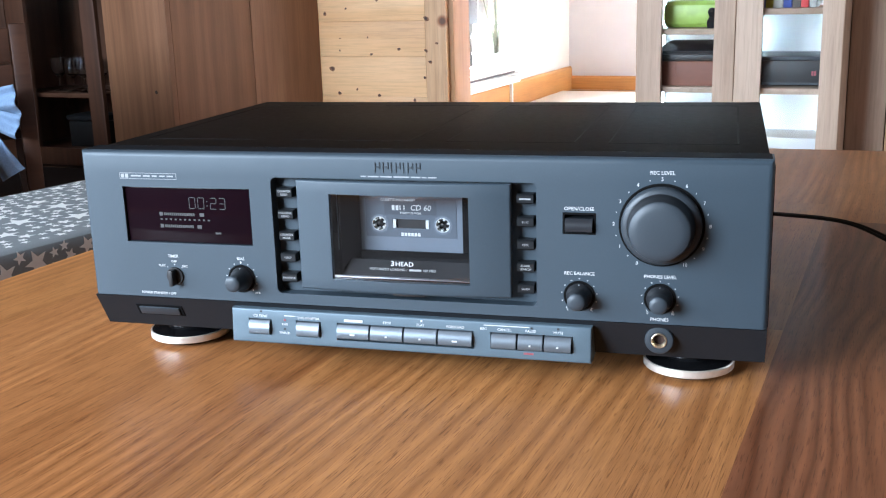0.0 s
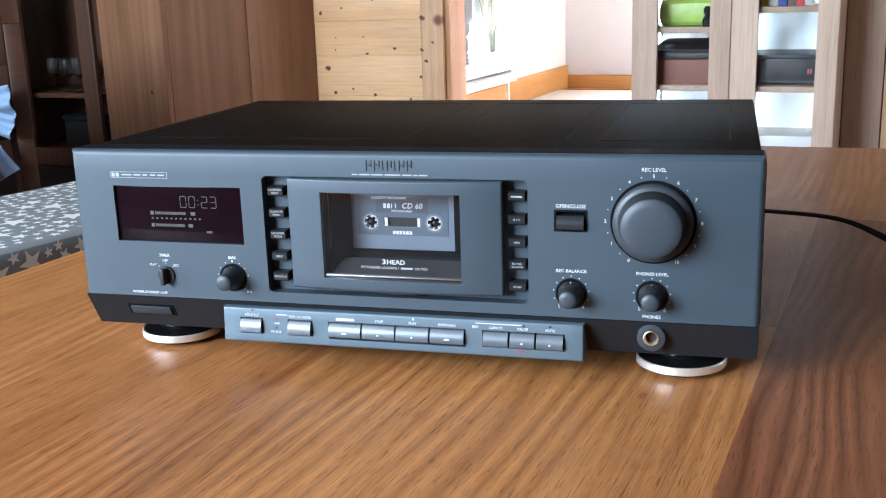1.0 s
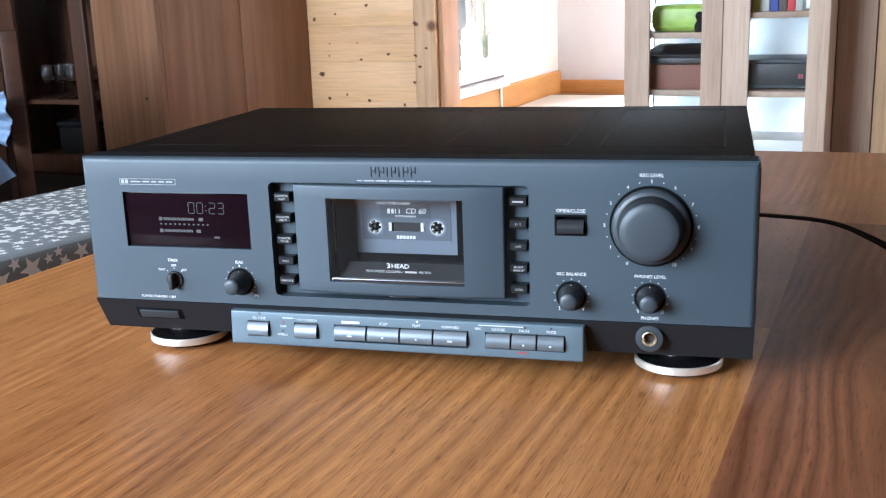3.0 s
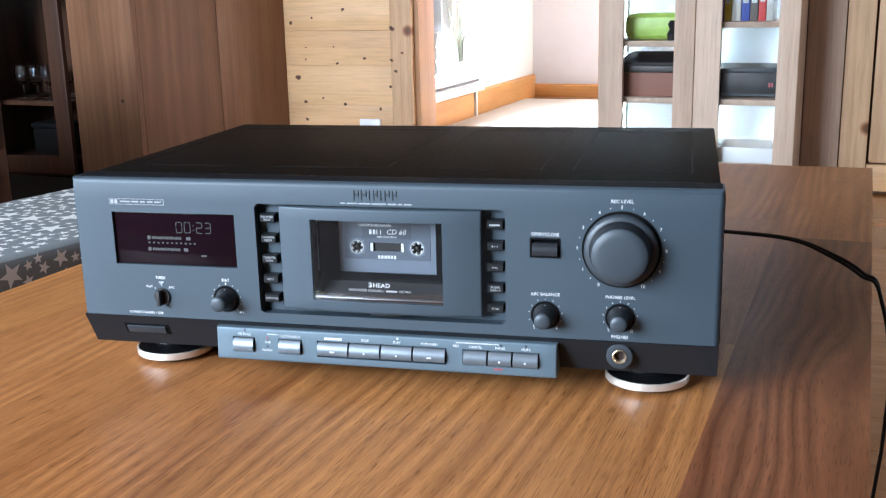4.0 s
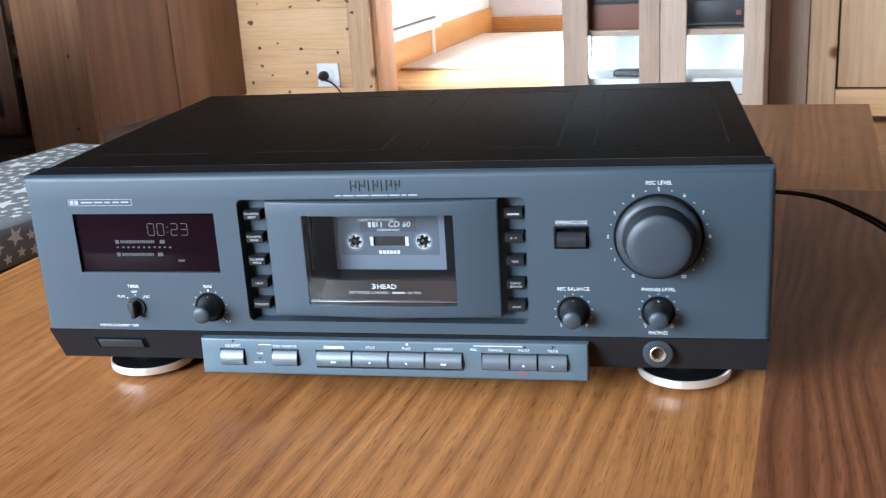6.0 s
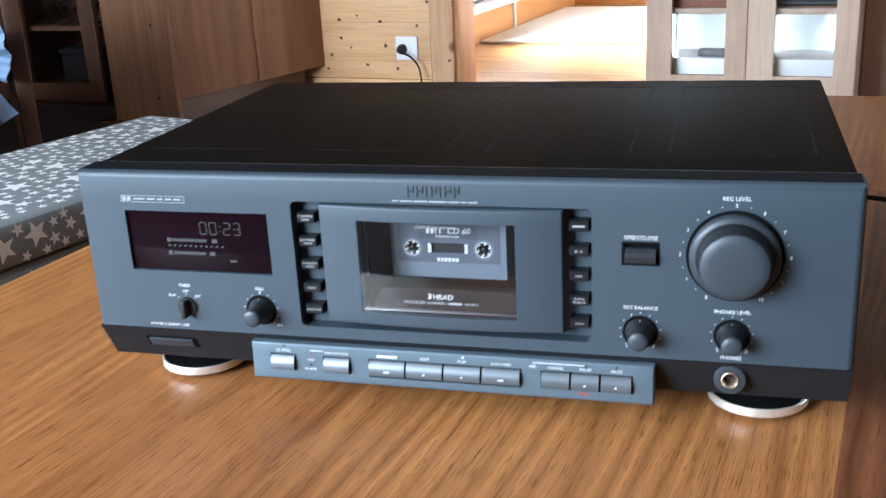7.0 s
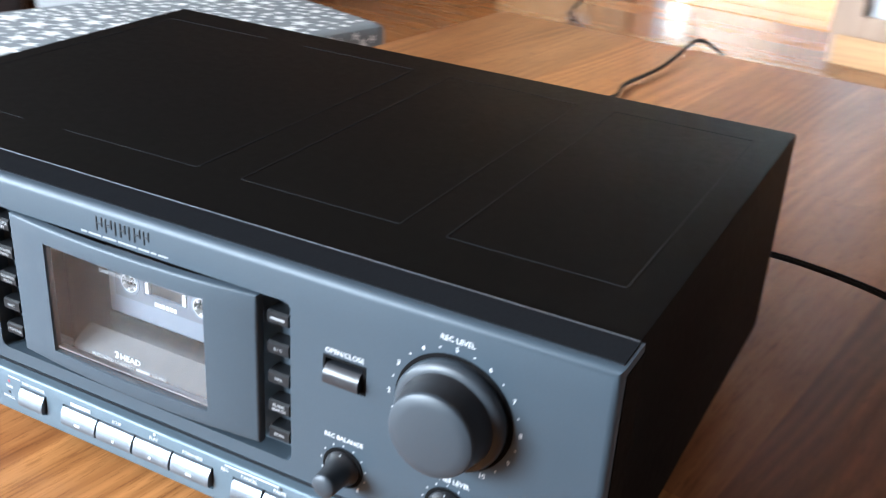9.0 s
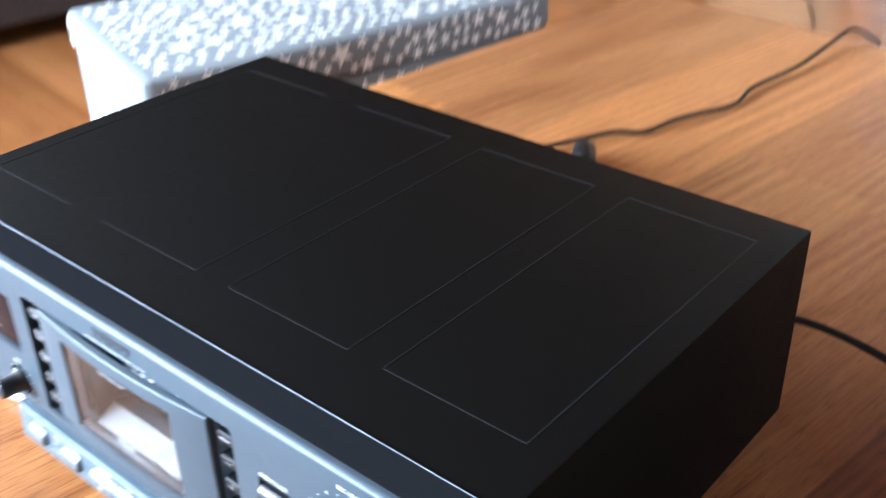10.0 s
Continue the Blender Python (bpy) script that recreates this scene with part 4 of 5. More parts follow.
for x in (-0.021, 0.021):
    h = part("hub", lathe([(0.0043, -0.004), (0.0047, -0.004), (0.0047, 0.0008), (0.0043, 0.0008)], 24, "y", True), M_PRINT, tape, "", pose(x, 0, 0))
    for i in range(6):
        part("hub_tooth", box(-0.00055, 0.00055, -0.0004, 0.003, 0.0029, 0.0043), M_PRINT, h, "", pose(0, 0, 0, 0, 60 * i + 12, 0))
    part("spindle", lathe([(0.0, -0.004), (0.0013, -0.004), (0.0013, 0.0006), (0.0, 0.0014)], 16, "y"), M_BLACK, h)
    part("hub_rim", lathe([(0.0046, -0.0002), (0.0060, -0.0002), (0.0060, 0.0005), (0.0046, 0.0005)], 32, "y", True), M_SHELL, tape, "", pose(x, 0, 0))
part("tape_window", box(-0.0120, 0.0120, 0.0012, 0.0020, -0.0029, 0.0031), M_BLACK, tape)
part("window_mark", box(-0.0118, -0.0098, -0.0004, 0.0010, -0.0026, 0.0028), M_PRINT, tape)
part("window_mark", box(0.0098, 0.0118, -0.0004, 0.0010, -0.0026, 0.0028), M_PRINT, tape)
lettering("CD 60", 0.0050, facing(0.0066, -0.0006, 0.0106), M_PRINT, tape, shear=0.2)
bm = bmesh.new()
for i in range(4):
    box(-0.0122 + i * 0.0026, -0.0122 + i * 0.0026 + (0.0018 if i < 2 else 0.0006), -0.0006, 0.0002, 0.0090, 0.0121, bm=bm)
part("printed_bar", bm, M_PRINT, tape)
lettering("POSITION HIGH", 0.0019, facing(0, -0.0006, 0.0072), M_PRINT, tape)
bm = bmesh.new()
for i in range(6):
    box(-0.0066 + i * 0.0022, -0.0066 + i * 0.0022 + 0.0017, -0.0004, 0.0002, -0.0078, -0.0056, bm=bm)
part("maker_mark", bm, M_PRINT, tape)

# Leads.
solo("mains_lead", tube([(-0.10, 0.287, 0.035)] + [tuple(ROOM @ Vector(p)) for p in ((-0.185, 0.40, 0.028), (-0.192, 0.46, 0.012), (-0.185, 0.515, 0.005), (-0.172, 0.566, 0.004), (-0.152, 0.587, 0.004), (-0.149, 0.635, 0.004), (-0.133, 0.70, 0.004), (-0.145, 0.75, 0.004), (-0.144, 0.83, 0.006), (-0.155, 0.92, 0.010), (-0.155, 0.952, 0.014), (-0.142, 0.968, 0.006), (-0.128, 0.980, -0.02), (-0.13, 1.0, -0.15), (-0.3, 1.2, FLOOR + 0.01), (-0.9, 2.2, FLOOR + 0.005), (-1.35, 2.75, FLOOR + 0.005))], 0.0023), M_CABLE, Matrix(), "black mains lead running over the table edge", "cable")
solo("lead_coupling", lathe([(0.0, -0.022), (0.007, -0.022), (0.010, -0.016), (0.011, 0.0), (0.011, 0.014), (0.007, 0.020), (0.0, 0.020)], 16), M_CABLE, ROOM @ pose(-0.145, 0.495, 0.0112, 90, 0, 40), "black plastic coupling of a lead lying on the table", "plug")
lead = bmesh.new()
for side in (0.0, 1.0):
    run = [(0.10 + 0.008 * side, 0.287, 0.045)] + [tuple(ROOM @ Vector((u + du * side, v + dv * side, z))) for u, v, z, du, dv in ((0.09, 0.345, 0.038, 0.004, 0), (0.13, 0.378, 0.034, 0, 0.0035), (0.175, 0.388, 0.032, 0, 0.0032), (0.235, 0.377, 0.031, 0.0005, 0.004), (0.272, 0.348, 0.024, 0.003, 0.006), (0.296, 0.345, 0.010, 0.002, 0.009), (0.312, 0.345, -0.006, 0, 0.010), (0.325, 0.34, -0.1, 0, 0.006), (0.33, 0.34, FLOOR + 0.004, 0, 0.006), (0.6, 0.6, FLOOR + 0.004, 0, 0.006))]
    join(lead, tube(run, 0.0015))
solo("signal_lead", lead, M_CABLE, Matrix(), "black twin audio lead hanging over the table side", "cable")

# ---- the bench seat with star fabric ----
NR, FR, FL, NL = Vector((-0.81, 0.53, 0)), Vector((-0.60, 1.20, 0)), Vector((-0.97, 1.345, 0)), Vector((-1.175, 0.68, 0))
mid = (NR + FR + FL + NL) / 4
ang = math.degrees(math.atan2(*(FR - NR).xy))
bench = thing("ottoman", pose(mid.x, mid.y, FLOOR, 0, 0, -ang), "low padded ottoman in grey cotton printed with white stars", "ottoman")
BW, BL, BH = 0.395, 0.70, 0.34
part("base", box(-BW / 2 + 0.006, BW / 2 - 0.006, -BL / 2 + 0.006, BL / 2 - 0.006, 0.0, 0.275, 0.008), M_STAR_GREY, bench)
bm = box(-BW / 2, BW / 2, -BL / 2, BL / 2, 0.276, BH, 0.018, 4)
part("seat_pad", bm, M_STAR_GREY, bench)
random.seed(11)


def star_field(w, h, count, big):
    got = []
    tries = 0
    while len(got) < count and tries < 30000:
        tries += 1
        r = big * random.choice((0.32, 0.4, 0.55, 0.75, 1.0))
        x, y = random.uniform(-w / 2 + r * 0.8, w / 2 - r * 0.8), random.uniform(-h / 2 + r * 0.8, h / 2 - r * 0.8)
        if all((x - a) ** 2 + (y - b) ** 2 > (r * 0.93 + c * 0.93) ** 2 for a, b, c in got):
            got.append((x, y, r))
    bm = bmesh.new()
    for x, y, r in got:
        t = random.uniform(0, 6.28)
        ring = [bm.verts.new((x + q * math.sin(t + k * math.pi / 5), y + q * math.cos(t + k * math.pi / 5), 0)) for k in range(10) for q in ((r, r * 0.42)[k % 2],)]
        c = bm.verts.new((x, y, 0))
        for k in range(10):
            bm.faces.new((ring[k], ring[(k + 1) % 10], c))
    return bm


STAR_R = 0.028
for name, m, w, h, n in (("star_print", pose(0, 0, BH + 0.0006), BW - 0.03, BL - 0.03, 330), ("star_print", pose(BW / 2 + 0.0006, 0, 0.308, 90, 0, 90), BL - 0.03, 0.058, 60),
                         ("star_print", pose(BW / 2 - 0.0054, 0, 0.14, 90, 0, 90), BL - 0.03, 0.25, 180), ("star_print", pose(0, -BL / 2 - 0.0006, 0.308, 90, 0, 0), BW - 0.03, 0.058, 34),
                         ("star_print", pose(0, -BL / 2 + 0.0054, 0.14, 90, 0, 0), BW - 0.03, 0.25, 90), ("star_print", pose(0, BL / 2 + 0.0006, 0.308, 90, 0, 180), BW - 0.03, 0.058, 34)):
    tagged(part(name, star_field(w, h, n, STAR_R), M_STAR_WHITE, bench, "white printed stars", m), kind="stuff")

# ---- furniture round the room ----
cup = thing("cupboard", at(-2.069, 2.445, FLOOR, -11.9), "tall brown beech cupboard with two plain doors", "cupboard")
part("body", box(-0.343, -0.021, 0.0, 0.66, 0.089, 2.05, 0.002), M_CUPBOARD, cup)
part("plinth", box(-0.333, -0.030, 0.0, 0.66, 0.0, 0.0885), M_PLINTH, cup)
part("side_panel", box(-0.344, -0.0, -0.022, -0.0005, 0.0, 2.05, 0.002), M_CUPBOARD, cup)
part("door", box(-0.020, 0.0, 0.001, 0.378, 0.092, 2.045, 0.002), M_CUPBOARD, cup)
part("door", box(-0.020, 0.0, 0.382, 0.752, 0.092, 2.045, 0.002), M_CUPBOARD, cup)
for x, z in ((-0.093, 0.0965), (-0.0855, 0.3475)):
    part("screw_cover", lathe([(0.0, 0), (0.007, 0), (0.006, 0.001), (0, 0.001)], 12, "y"), M_DARKWOOD, cup, "", pose(x, -0.022, z))

M_WALNUT = wood("walnut_frame", (0.07, 0.030, 0.016), (0.13, 0.056, 0.030), (0.18, 0.083, 0.045), "z", 0.45)
VU, VV = -3.19, 2.72
vit = thing("display_cabinet", at(VU, VV, FLOOR), "dark walnut display cabinet with glassware behind a glass door", "cabinet")
part("back", box(0.0, 0.70, 0.36, 0.38, 0.0, 2.0), M_WALNUT, vit)
part("side", box(0.0, 0.02, 0.0, 0.36, 0.0, 2.0), M_WALNUT, vit)
part("side", box(0.68, 0.70, 0.0, 0.36, 0.0, 2.0), M_WALNUT, vit)
part("top", box(0.0, 0.70, 0.0, 0.38, 2.001, 2.03), M_DARKWOOD, vit)
part("plinth", box(0.021, 0.679, 0.01, 0.35, 0.0, 0.013), M_DARKWOOD, vit)
for z in (0.072, 0.303, 0.74, 1.1, 1.5):
    part("shelf", box(0.021, 0.679, 0.03, 0.358, z - 0.018, z, 0.001), M_WALNUT, vit)
vd = part("glass_door", plate(0.10, 0.56, 0.015, 1.98, -0.022, -0.001, [(0.198, 0.489, 0.086, 1.90)], 0.004), M_WALNUT, vit)
pn = part("pane", box(0.196, 0.491, -0.013, -0.010, 0.084, 1.902), M_CABGLASS, vd)
pn.visible_shadow = False
part("stile", box(0.0, 0.098, -0.022, -0.001, 0.015, 1.98, 0.003), M_WALNUT, vit)
M_CLEAR = glass("clear_glass")
for x, y in ((0.215, 0.12), (0.265, 0.19), (0.305, 0.10), (0.335, 0.18), (0.375, 0.09), (0.425, 0.14)):
    solo("wine_glass", lathe([(0.0, 0.0), (0.028, 0.0), (0.028, 0.002), (0.004, 0.006), (0.004, 0.055), (0.022, 0.070), (0.034, 0.095), (0.030, 0.135), (0.0285, 0.135), (0.032, 0.095), (0.020, 0.073), (0.0, 0.064)], 24), M_CLEAR, at(VU + x, VV + y, FLOOR + 0.3035), "clear stemmed wine glass on the cabinet shelf", "glass", "wine glasses in the cabinet")
pot = thing("casserole", at(VU + 0.36, VV + 0.15, FLOOR + 0.0725), "black casserole with a dark grey lid on the lowest cabinet shelf", "casserole")
part("body", box(-0.10, 0.10, -0.06, 0.06, 0.0, 0.11, 0.012), M_BLACK, pot)
part("cover", box(-0.105, 0.105, -0.065, 0.065, 0.1105, 0.135, 0.010), M_PANEL_DARK, pot, "dark grey cover")
# Added out of view so that the deck's panes mirror a dark floor.
solo("rug", box(-1.95, 1.6, -1.25, 1.05, 0, 0.010, 0.004), M_DARK_SHEET, at(0, -1.40, FLOOR + 0.0005), "unseen dark brown sheet before the table, added to darken reflections", "rug")
# Dark sheet laid where the floor gets little light, shade put in as colour.
solo("rug", join(box(-0.42, 0.40, -0.50, 0.10, 0, 0.008), box(-0.42, 0.10, 0.1001, 0.38, 0, 0.008)), M_DARK_SHEET, at(-2.55, 2.30, FLOOR + 0.0005), "dark brown sheet standing in for the dim floor before the display cabinet", "rug")

# Glass cabinet beside the opening.
VC = 2.83
cab = thing("glass_cabinet", at(-0.53, VC, FLOOR), "pale beech cabinet with two glazed doors", "cabinet")
part("side", box(0.0, 0.018, 0.001, 0.372, 0.0, 2.0), M_CABINET, cab)
part("side", box(0.604, 0.622, 0.001, 0.372, 0.0, 2.0), M_CABINET, cab)
part("divider", box(0.306, 0.324, 0.001, 0.36, 0.075, 2.0), M_CABINET, cab)
part("back", box(0.0185, 0.6035, 0.36, 0.372, 0.0, 2.0), M_OUTLET, cab, "white back panel")
part("plinth", box(0.0185, 0.6035, -0.010, 0.012, 0.0, 0.084), M_PINE, cab)
part("top", box(-0.01, 0.632, -0.02, 0.372, 2.001, 2.03), M_CABINET, cab)
for x0, x1, zs in ((0.0185, 0.3055, (0.09, 0.348, 0.530, 0.87, 1.2, 1.55)), (0.3245, 0.6035, (0.09, 0.346, 0.588, 0.87, 1.2, 1.55))):
    for z in zs:
        part("shelf", box(x0, x1, 0.012, 0.359, z - 0.018, z, 0.001), M_CABINET, cab)
for x0, x1, g0, g1 in ((0.0, 0.3080, 0.080, 0.244), (0.3092, 0.622, 0.388, 0.560)):
    d = part("door", plate(x0, x1, 0.087, 1.99, -0.022, 0.0, [(g0, g1, 0.147, 1.93)], 0.003), M_CABINET, cab)
    p = part("pane", box(g0 - 0.002, g1 + 0.002, -0.012, -0.009, 0.145, 1.932), M_CABGLASS, d)
    p.visible_shadow = False

for x in (0.0205, 0.5965, 0.300, 0.3255):
    part("light_strip", box(x, x + 0.005, 0.290, 0.296, 0.10, 1.95), M_LED, cab, "cool white light strip")


def in_cab(x, y, z):
    return at(-0.53 + x, VC + y, FLOOR + z)


solo("storage_box", box(-0.115, 0.115, 0, 0.20, 0, 0.078, 0.003), plain("brick_red_card", (0.24, 0.085, 0.05), 0.6, grain=0.1), in_cab(0.17, 0.05, 0.348), "brick-red cardboard storage box on the shelf", "box")
solo("folder_stack", box(-0.115, 0.11, 0, 0.20, 0, 0.022, 0.004), M_BLACK, in_cab(0.17, 0.05, 0.4265), "black flat folder on the red box", "folder")
solo("black_case", prism([(0, 0), (0.19, 0), (0.19, 0.035), (0.03, 0.028), (0, 0.010)], -0.105, 0.11), M_PANEL_DARK, in_cab(0.17, 0.05, 0.449), "dark slanted plastic case on a folder", "case")
solo("green_bag", box(-0.10, 0.09, 0, 0.14, 0, 0.085, 0.03, 3), plain("lime_plastic", (0.42, 0.62, 0.12), 0.4, grain=0.2, size=30), in_cab(0.16, 0.08, 0.530), "lime green translucent bag on the shelf", "bag")
solo("small_figure", lathe([(0.0, 0), (0.014, 0), (0.016, 0.02), (0.008, 0.035), (0.014, 0.05), (0.008, 0.062), (0, 0.064)], 16), M_PANEL_DARK, in_cab(0.225, 0.045, 0.530), "small dark ornament on the shelf", "ornament")
recv = thing("receiver", in_cab(0.46, 0.06, 0.346), "black hi-fi receiver with red lit display", "receiver")
part("body", box(-0.125, 0.13, 0, 0.25, 0.006, 0.082, 0.003), M_BLACK, recv)
part("top_plate", box(-0.125, 0.13, 0.002, 0.25, 0.0825, 0.094, 0.001), M_KNOB_TIP, recv, "grey-green top plate")
for dx in (0.0, 0.008):
    part("display_lamp", box(0.071 + dx, 0.0765 + dx, -0.002, 0.0, 0.036, 0.050), M_RED, recv, "red lit digits")
part("front_edge", box(-0.12, 0.12, -0.006, -0.0005, 0.008, 0.014), M_KNOB_TIP, recv)
for x in (-0.1, 0.1):
    part("foot", lathe([(0, 0), (0.012, 0), (0.012, 0.0055), (0, 0.0055)], 12), M_BLACK, recv, "", pose(x, 0.03, 0))
random.seed(8)
x = 0.335
for i, c in enumerate(((0.55, 0.08, 0.06), (0.10, 0.12, 0.50), (0.62, 0.52, 0.05), (0.65, 0.65, 0.6), (0.06, 0.10, 0.42), (0.12, 0.10, 0.09), (0.60, 0.06, 0.06), (0.5, 0.5, 0.48))):
    w = random.uniform(0.021, 0.028)
    bk = thing("book", in_cab(x + w / 2, 0.08, 0.588), "upright book with a coloured spine on the shelf", "book", "books in the cabinet")
    h = random.uniform(0.17, 0.2)
    part("cover", box(-w / 2, w / 2, 0, 0.13, 0, h, 0.002), plain("book_cloth", c, 0.5, grain=0.08, size=40), bk)
    part("spine_title", box(-w / 3, w / 3, -0.0008, 0.0006, h * 0.3, h * 0.6), M_PRINT, bk)
    x += w + 0.0015
solo("white_box", box(-0.11, 0.11, 0, 0.2, 0, 0.10, 0.004), M_OUTLET, in_cab(0.16, 0.04, 0.09), "white cardboard box on the lowest shelf", "box")
solo("dark_ornament", box(-0.045, 0.045, 0, 0.06, 0, 0.022, 0.009), M_BLACK, in_cab(0.19, 0.06, 0.1905), "small black toy model on a white box", "ornament")
solo("white_box", box(-0.105, 0.105, 0, 0.2, 0, 0.10, 0.004), M_OUTLET, in_cab(0.46, 0.04, 0.09), "white cardboard box on the lowest shelf", "box")

# Wall socket, its plug and lead.
sock = thing("wall_socket", at(-1.543, 3.182, -0.285), "white wall socket on the pine boards", "socket")
part("plate", box(-0.046, 0.046, -0.010, 0.0, -0.045, 0.045, 0.004), M_OUTLET, sock)
part("socket_well", lathe([(0.020, 0.0), (0.024, 0.0), (0.024, 0.004), (0.020, 0.004)], 24, "y", True), M_OUTLET, sock, "", pose(0.0, -0.010, 0))
plug = thing("plug", at(-1.558, 3.170, -0.287), "black mains plug in the wall socket", "plug")
part("body", lathe([(0.0, 0.0), (0.019, 0.0), (0.019, 0.015), (0.012, 0.03), (0.008, 0.042), (0.0, 0.042)], 20, "y"), M_BLACK, plug)
solo("lamp_lead", tube([tuple(Vector(p)) for p in ((-1.558, 3.13, -0.288), (-1.54, 3.11, -0.291), (-1.505, 3.12, -0.308), (-1.475, 3.13, -0.350), (-1.458, 3.11, -0.410), (-1.445, 3.07, FLOOR + 0.008), (-1.42, 2.98, FLOOR + 0.004), (-1.36, 2.8, FLOOR + 0.004), (-1.2, 2.5, FLOOR + 0.004))], 0.0035), M_CABLE, ROOM, "black mains lead from the plug to the floor", "cable")

# Sofa, chair and cloth by the left wall.
sofa = thing("sofa", at(-2.12, 1.30, FLOOR, 90), "dark brown upholstered sofa", "sofa")
part("base", box(-2.2, 0.0, 0.01, 0.85, 0.05, 0.225, 0.02, 3), M_SOFA, sofa)
part("seat_cushion", box(-1.10, -0.195, 0.0, 0.80, 0.228, 0.42, 0.04, 4), M_SOFA, sofa)
part("seat_cushion", box(-2.0, -1.105, 0.0, 0.80, 0.228, 0.42, 0.04, 4), M_SOFA, sofa)
part("arm", box(-0.19, 0.0, -0.005, 0.88, 0.052, 0.58, 0.04, 4), M_SOFA, sofa)
part("arm", box(-2.2, -2.01, -0.005, 0.88, 0.052, 0.58, 0.04, 4), M_SOFA, sofa)
part("back", box(-2.2, 0.0, 0.62, 0.88, 0.40, 0.85, 0.06, 4), M_SOFA, sofa)
for x in (-2.1, -0.1):
    for y in (0.06, 0.8):
        part("leg", box(x - 0.025, x + 0.025, y - 0.025, y + 0.025, 0, 0.055), M_BLACK, sofa)

chair = thing("wooden_chair", at(-2.092, 1.484, FLOOR, 49), "dark reddish wooden chair with a boarded back", "chair")
part("seat", box(-0.21, 0.21, 0.035, 0.40, 0.30, 0.33, 0.01), M_DARKWOOD, chair)
for x in (-0.205, 0.205):
    for y in (0.01, 0.38):
        part("leg", box(x - 0.022, x + 0.022, y - 0.02, y + 0.02, 0, 0.299 if y > 0.1 else 0.62, 0.005), M_CHAIR, chair)
for z0, z1 in ((0.517, 0.608), (0.42, 0.51), (0.34, 0.415)):
    part("back_board", box(-0.182, 0.182, 0.0, 0.022, z0, z1, 0.005), M_CHAIR, chair)

# Blue cloth tied in a bow round the chair back.
sash = thing("blue_sash", at(-2.005, 1.530, -0.03, 25), "pale blue cloth tied in a bow round the chair back", "cloth")


def cloth(name, spine, widths, folds, depth, seed, material=M_BLUE):
    """A hanging length of cloth with lengthwise folds along a spine of (x, z)."""
    rnd = random.Random(seed)
    ph = rnd.uniform(0, 6)
    bm = bmesh.new()
    rows = []
    cols = 18
    steps = 14
    for side in (0, 0.004):
        grid = []
        for i in range(steps + 1):
            t = i / steps * (len(spine) - 1)
            k = min(int(t), len(spine) - 2)
            f = t - k
            f = f * f * (3 - 2 * f)
            cx, cz = [spine[k][q] * (1 - f) + spine[k + 1][q] * f for q in (0, 1)]
            dx, dz = spine[k + 1][0] - spine[k][0], spine[k + 1][1] - spine[k][1]
            ln = math.hypot(dx, dz)
            w = widths[k] * (1 - f) + widths[k + 1] * f
            row = []
            for j in range(cols + 1):
                s = j / cols - 0.5
                y = -depth * math.sin(folds * s * 6.283 + ph + 0.5 * math.sin(3 * t)) - depth * 1.4 * (1 - 4 * s * s)
                row.append(bm.verts.new((cx + dz / ln * s * w, y + side, cz - dx / ln * s * w)))
            grid.append(row)
        rows.append(grid)
    for grid in rows:
        for a, b in zip(grid, grid[1:]):
            for j in range(cols):
                bm.faces.new((a[j], a[j + 1], b[j + 1], b[j]))
    part(name, bm, material, sash, smooth=80)


cloth("bow_loop", [(-0.03, -0.035), (0.04, -0.005), (0.095, 0.0)], [0.035, 0.075, 0.085], 1.6, 0.010, 1)
cloth("bow_loop", [(-0.03, -0.045), (0.04, -0.055), (0.09, -0.075)], [0.03, 0.06, 0.07], 1.4, 0.009, 2)
cloth("bow_loop", [(-0.03, -0.045), (-0.10, -0.02), (-0.17, -0.02)], [0.03, 0.08, 0.09], 1.6, 0.010, 3)
cloth("sash_end", [(-0.02, -0.05), (0.02, -0.13), (0.06, -0.205)], [0.03, 0.055, 0.075], 1.5, 0.008, 4)
cloth("sash_end", [(-0.035, -0.05), (-0.06, -0.13), (-0.08, -0.20)], [0.03, 0.05, 0.06], 1.5, 0.008, 5)
cloth("sash_lining", [(-0.05, -0.07), (-0.035, -0.13), (-0.02, -0.185)], [0.03, 0.05, 0.055], 1.2, 0.004, 6, plain("royal_blue_cloth", (0.035, 0.05, 0.20), 0.85, 0.0, 0.2, 300))
part("knot", lathe([(0, -0.022), (0.014, -0.018), (0.022, 0.0), (0.014, 0.018), (0, 0.022)], 14, "z"), M_BLUE, sash, "", pose(-0.03, -0.012, -0.045))

solo("storage_bag", box(-0.085, 0.085, -0.05, 0.05, 0, 0.33, 0.02, 3), plain("pale_grey_felt", (0.36, 0.38, 0.39), 0.9, grain=0.2, size=120), at(-2.0, 1.36, FLOOR, 35), "pale grey felt bag standing on the floor", "bag")

# Knots of the pine boards: an uneven brown eye with a dark heart.
M_KNOT_HEART = plain("knot_heart", (0.050, 0.022, 0.012), 0.6, grain=0.4, size=300)


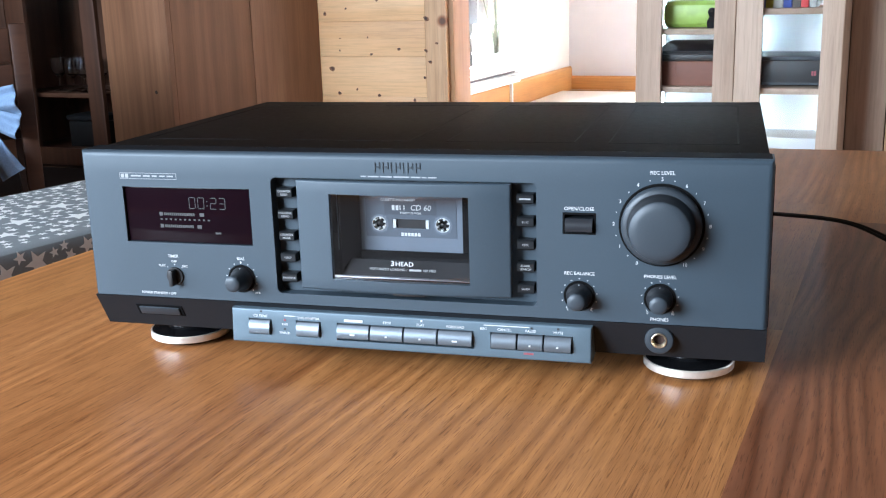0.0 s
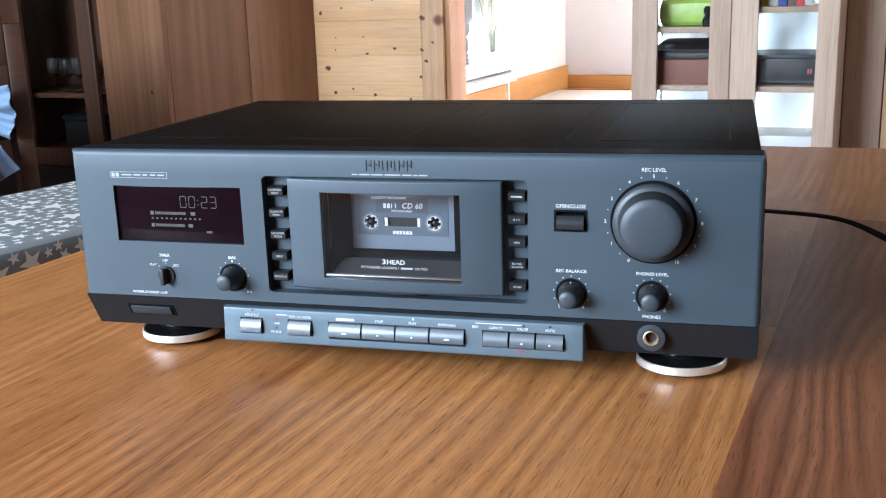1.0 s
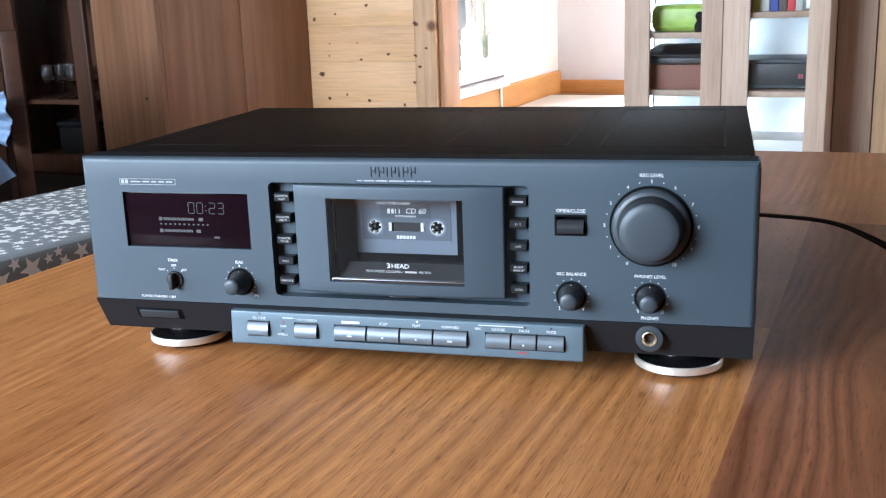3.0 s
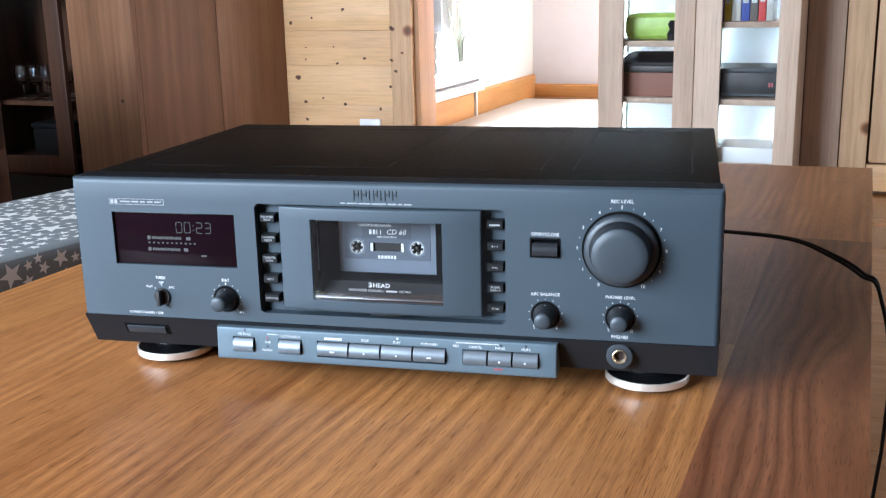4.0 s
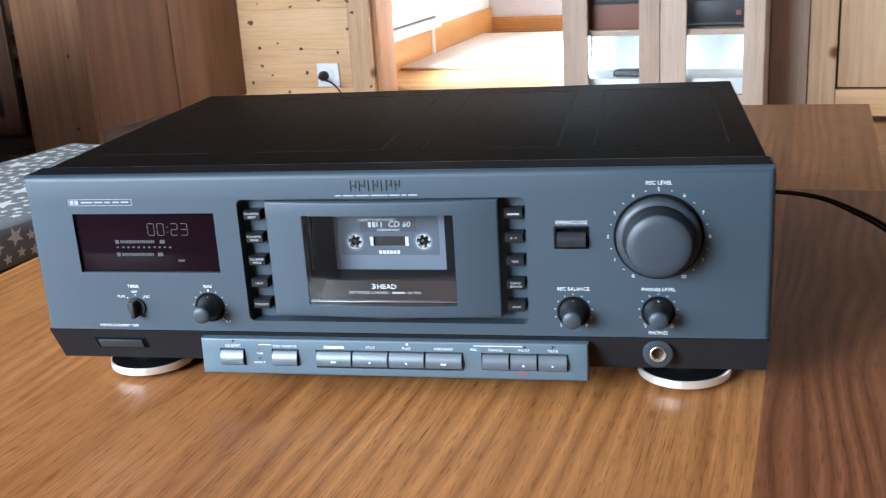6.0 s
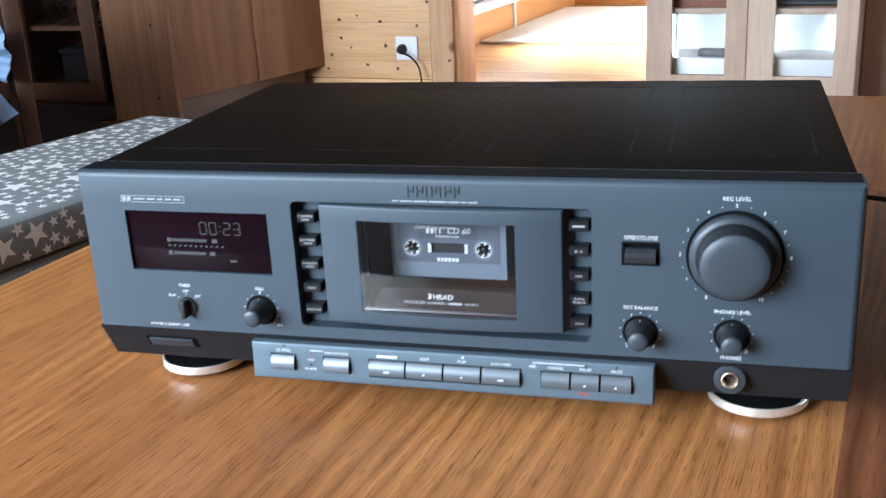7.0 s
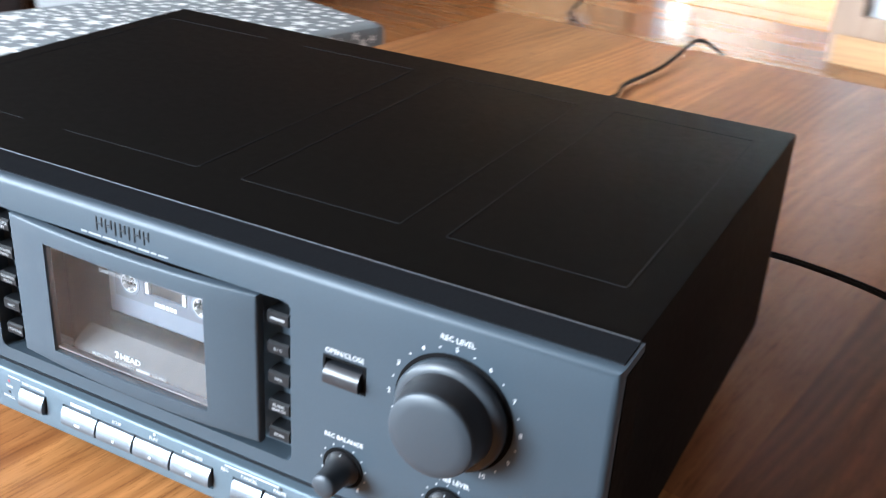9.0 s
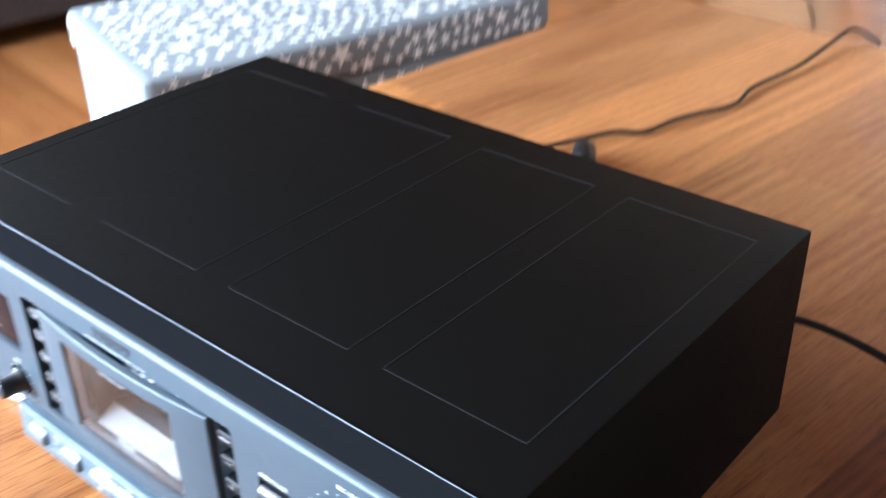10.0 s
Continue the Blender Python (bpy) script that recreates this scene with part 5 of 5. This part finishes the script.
def knot_mesh(r, seed, thick):
    rnd = random.Random(seed)
    squash, ph, turn = rnd.uniform(0.6, 1.0), rnd.uniform(0, 6.28), rnd.uniform(-0.5, 0.5)
    bm = bmesh.new()
    ring = []
    for k in range(14):
        a = k * math.pi / 7
        q = r * (1 + 0.16 * math.sin(2 * a + ph) + 0.10 * math.sin(3 * a + 2 * ph))
        x, z = q * math.cos(a), q * math.sin(a) * squash
        ring.append(bm.verts.new((x * math.cos(turn) - z * math.sin(turn), -thick * 0.4, x * math.sin(turn) + z * math.cos(turn))))
    top = bm.verts.new((0, -thick, 0))
    for k in range(14):
        bm.faces.new((ring[k], ring[(k + 1) % 14], top))
    bm.faces.new(ring)
    return bm


KNOTS = ((-1.884, 0.138, 8), (-1.788, 0.157, 6), (-1.648, 0.188, 7), (-1.436, 0.113, 13), (-1.821, 0.041, 4), (-1.696, 0.044, 4), (-1.824, -0.007, 4),
         (-1.682, -0.022, 7), (-1.560, -0.002, 8), (-1.441, -0.008, 8), (-1.424, -0.051, 8), (-1.863, -0.079, 13), (-1.451, -0.112, 7), (-1.834, -0.177, 9),
         (-1.654, -0.184, 9), (-1.753, -0.161, 5), (-1.831, -0.248, 8), (-1.637, -0.277, 9), (-1.721, -0.352, 8), (-1.498, -0.200, 7), (-1.88, -0.315, 7),
         (-1.79, -0.285, 6), (-1.90, -0.37, 6), (-1.59, -0.365, 7), (-1.86, -0.41, 5), (-1.368, -0.331, 7), (-1.395, 0.02, 6))
for i, (x, z, r) in enumerate(KNOTS):
    front = -0.0222 if x < -1.443 else -0.0262
    k = part("knot", knot_mesh(r * 0.00098, i, 0.0006), M_KNOT, cladding, "", pose(x + 2.2, front, z))
    part("heart", knot_mesh(r * 0.00055, i + 40, 0.0004), M_KNOT_HEART, k, "", pose(0.0012 * (i % 3 - 1), -0.0005, 0.0008))

# Hall: white sheet standing in for the floor's bright reflection, and the plant.
solo("rug", box(-0.70, 0.70, -0.72, 0.72, 0, 0.015, 0.006), M_FLOOR_GLARE, at(-1.03, 5.13, FLOOR + 0.0005), "white sheet standing in for the bright reflection on the hall floor", "rug")


# Low white convector along the hall wall, under the window.
heater = thing("convector_heater", at(-1.752, 3.62, 0, 90), "low white convector heater with slats along the hall wall", "heater")
part("body", box(0.0, 1.34, -0.030, -0.004, -0.300, -0.225, 0.002), plain("heater_shadow_grey", (0.16, 0.16, 0.17), 0.6), heater)
for z in (-0.296, -0.262, -0.228):
    part("slat", box(0.0, 1.36, -0.055, -0.0305, z, z + 0.019, 0.003), M_OUTLET, heater, "white slat")
for x in (0.05, 1.30):
    part("bracket", box(x - 0.01, x + 0.01, -0.030, -0.004, FLOOR + 0.002, -0.3005, 0.002), M_OUTLET, heater)
# Added sheet that stands in for the dark outdoors seen through the window.
solo("dark_outdoors_sheet", box(-0.0015, 0.0015, 0.0, 0.50, 0.03, 1.60, 0.0004), plain("slate_outdoors_sheet", (0.060, 0.070, 0.080), 0.8, grain=0.1, size=90), at(-1.872, 4.29, 0), "dark slate sheet standing in for the outdoors behind the hall window", "blind")
rack = thing("plant_rack", at(-1.70, 4.30, FLOOR + 0.2505), "small white wire rack with three rungs beside the plant", "rack")
for x in (0.0, 0.16):
    part("post", box(-0.003, 0.003, x - 0.003, x + 0.003, 0.0, 0.20, 0.001), M_OUTLET, rack)
for z in (0.035, 0.105, 0.180):
    part("rung", box(-0.004, 0.004, -0.02, 0.18, z - 0.006, z + 0.006, 0.002), M_OUTLET, rack)

# Potted plant on the hall window sill.
plant = thing("potted_plant", at(-1.68, 4.52, FLOOR + 0.2425), "thin grey-green potted plant on the hall window sill", "plant")
part("pot", lathe([(0, 0), (0.05, 0), (0.065, 0.10), (0.06, 0.10), (0.05, 0.09), (0, 0.09)], 20), M_OUTLET, plant)
random.seed(21)
bm = bmesh.new()
for i in range(11):
    a, tilt, ln = random.uniform(0, 6.28), random.uniform(0.1, 0.6), random.uniform(0.18, 0.40)
    base = Vector((random.uniform(-0.02, 0.02), random.uniform(-0.02, 0.02), 0.09))
    side = Vector((-math.sin(a), math.cos(a), 0))
    prev = None
    for k in range(6):
        t = k / 5
        p = base + Vector((math.cos(a) * tilt * t * t * ln, math.sin(a) * tilt * t * t * ln, ln * t * (1 - 0.25 * tilt * t)))
        w = 0.008 * (1 - t) + 0.001
        pair = (bm.verts.new(p - side * w), bm.verts.new(p + side * w), bm.verts.new(p + Vector((0, 0, 0.0015)) + side * w * 0.1))
        if prev:
            bm.faces.new((prev[0], prev[1], pair[1], pair[0]))
            bm.faces.new((prev[0], prev[2], pair[2], pair[0]))
        prev = pair
part("leaves", bm, plain("grey_green_leaf", (0.16, 0.19, 0.15), 0.5, grain=0.3, size=60), plant)

# Floor boards of the living room and hall, laid along the far wall.
BOARD_W = 0.135
shapes = {}


def lay_row(v, u0, u1, shift, material=M_FLOORX):
    u = u0
    end = u0 + 1.7 - shift
    while u < u1 - 0.05:
        ln = round(min(end, u1) - u, 2)
        key = (ln, material.name)
        if key not in shapes:
            shapes[key] = mesh_of("floor_board", box(0.0003, ln - 0.0003, 0.0003, BOARD_W - 0.0003, -0.006, 0.0, 0.0004, 1), material)
        ob = new("floor_board", shapes[key])
        ob.parent = floor
        ob.matrix_basis = pose(u, v, FLOOR)
        u = end
        end += 1.7


for row in range(47):
    lay_row(-3.15 + row * BOARD_W, -3.3, 3.05, (row % 3) * 0.55)
for row in range(20):
    lay_row(3.36 + row * BOARD_W, -1.74, 0.73, (row % 3) * 0.55, M_FLOOR_HALL_LIT)
lay_row(3.215, -1.33, -0.44, 0.0, M_FLOOR_HALL_LIT)
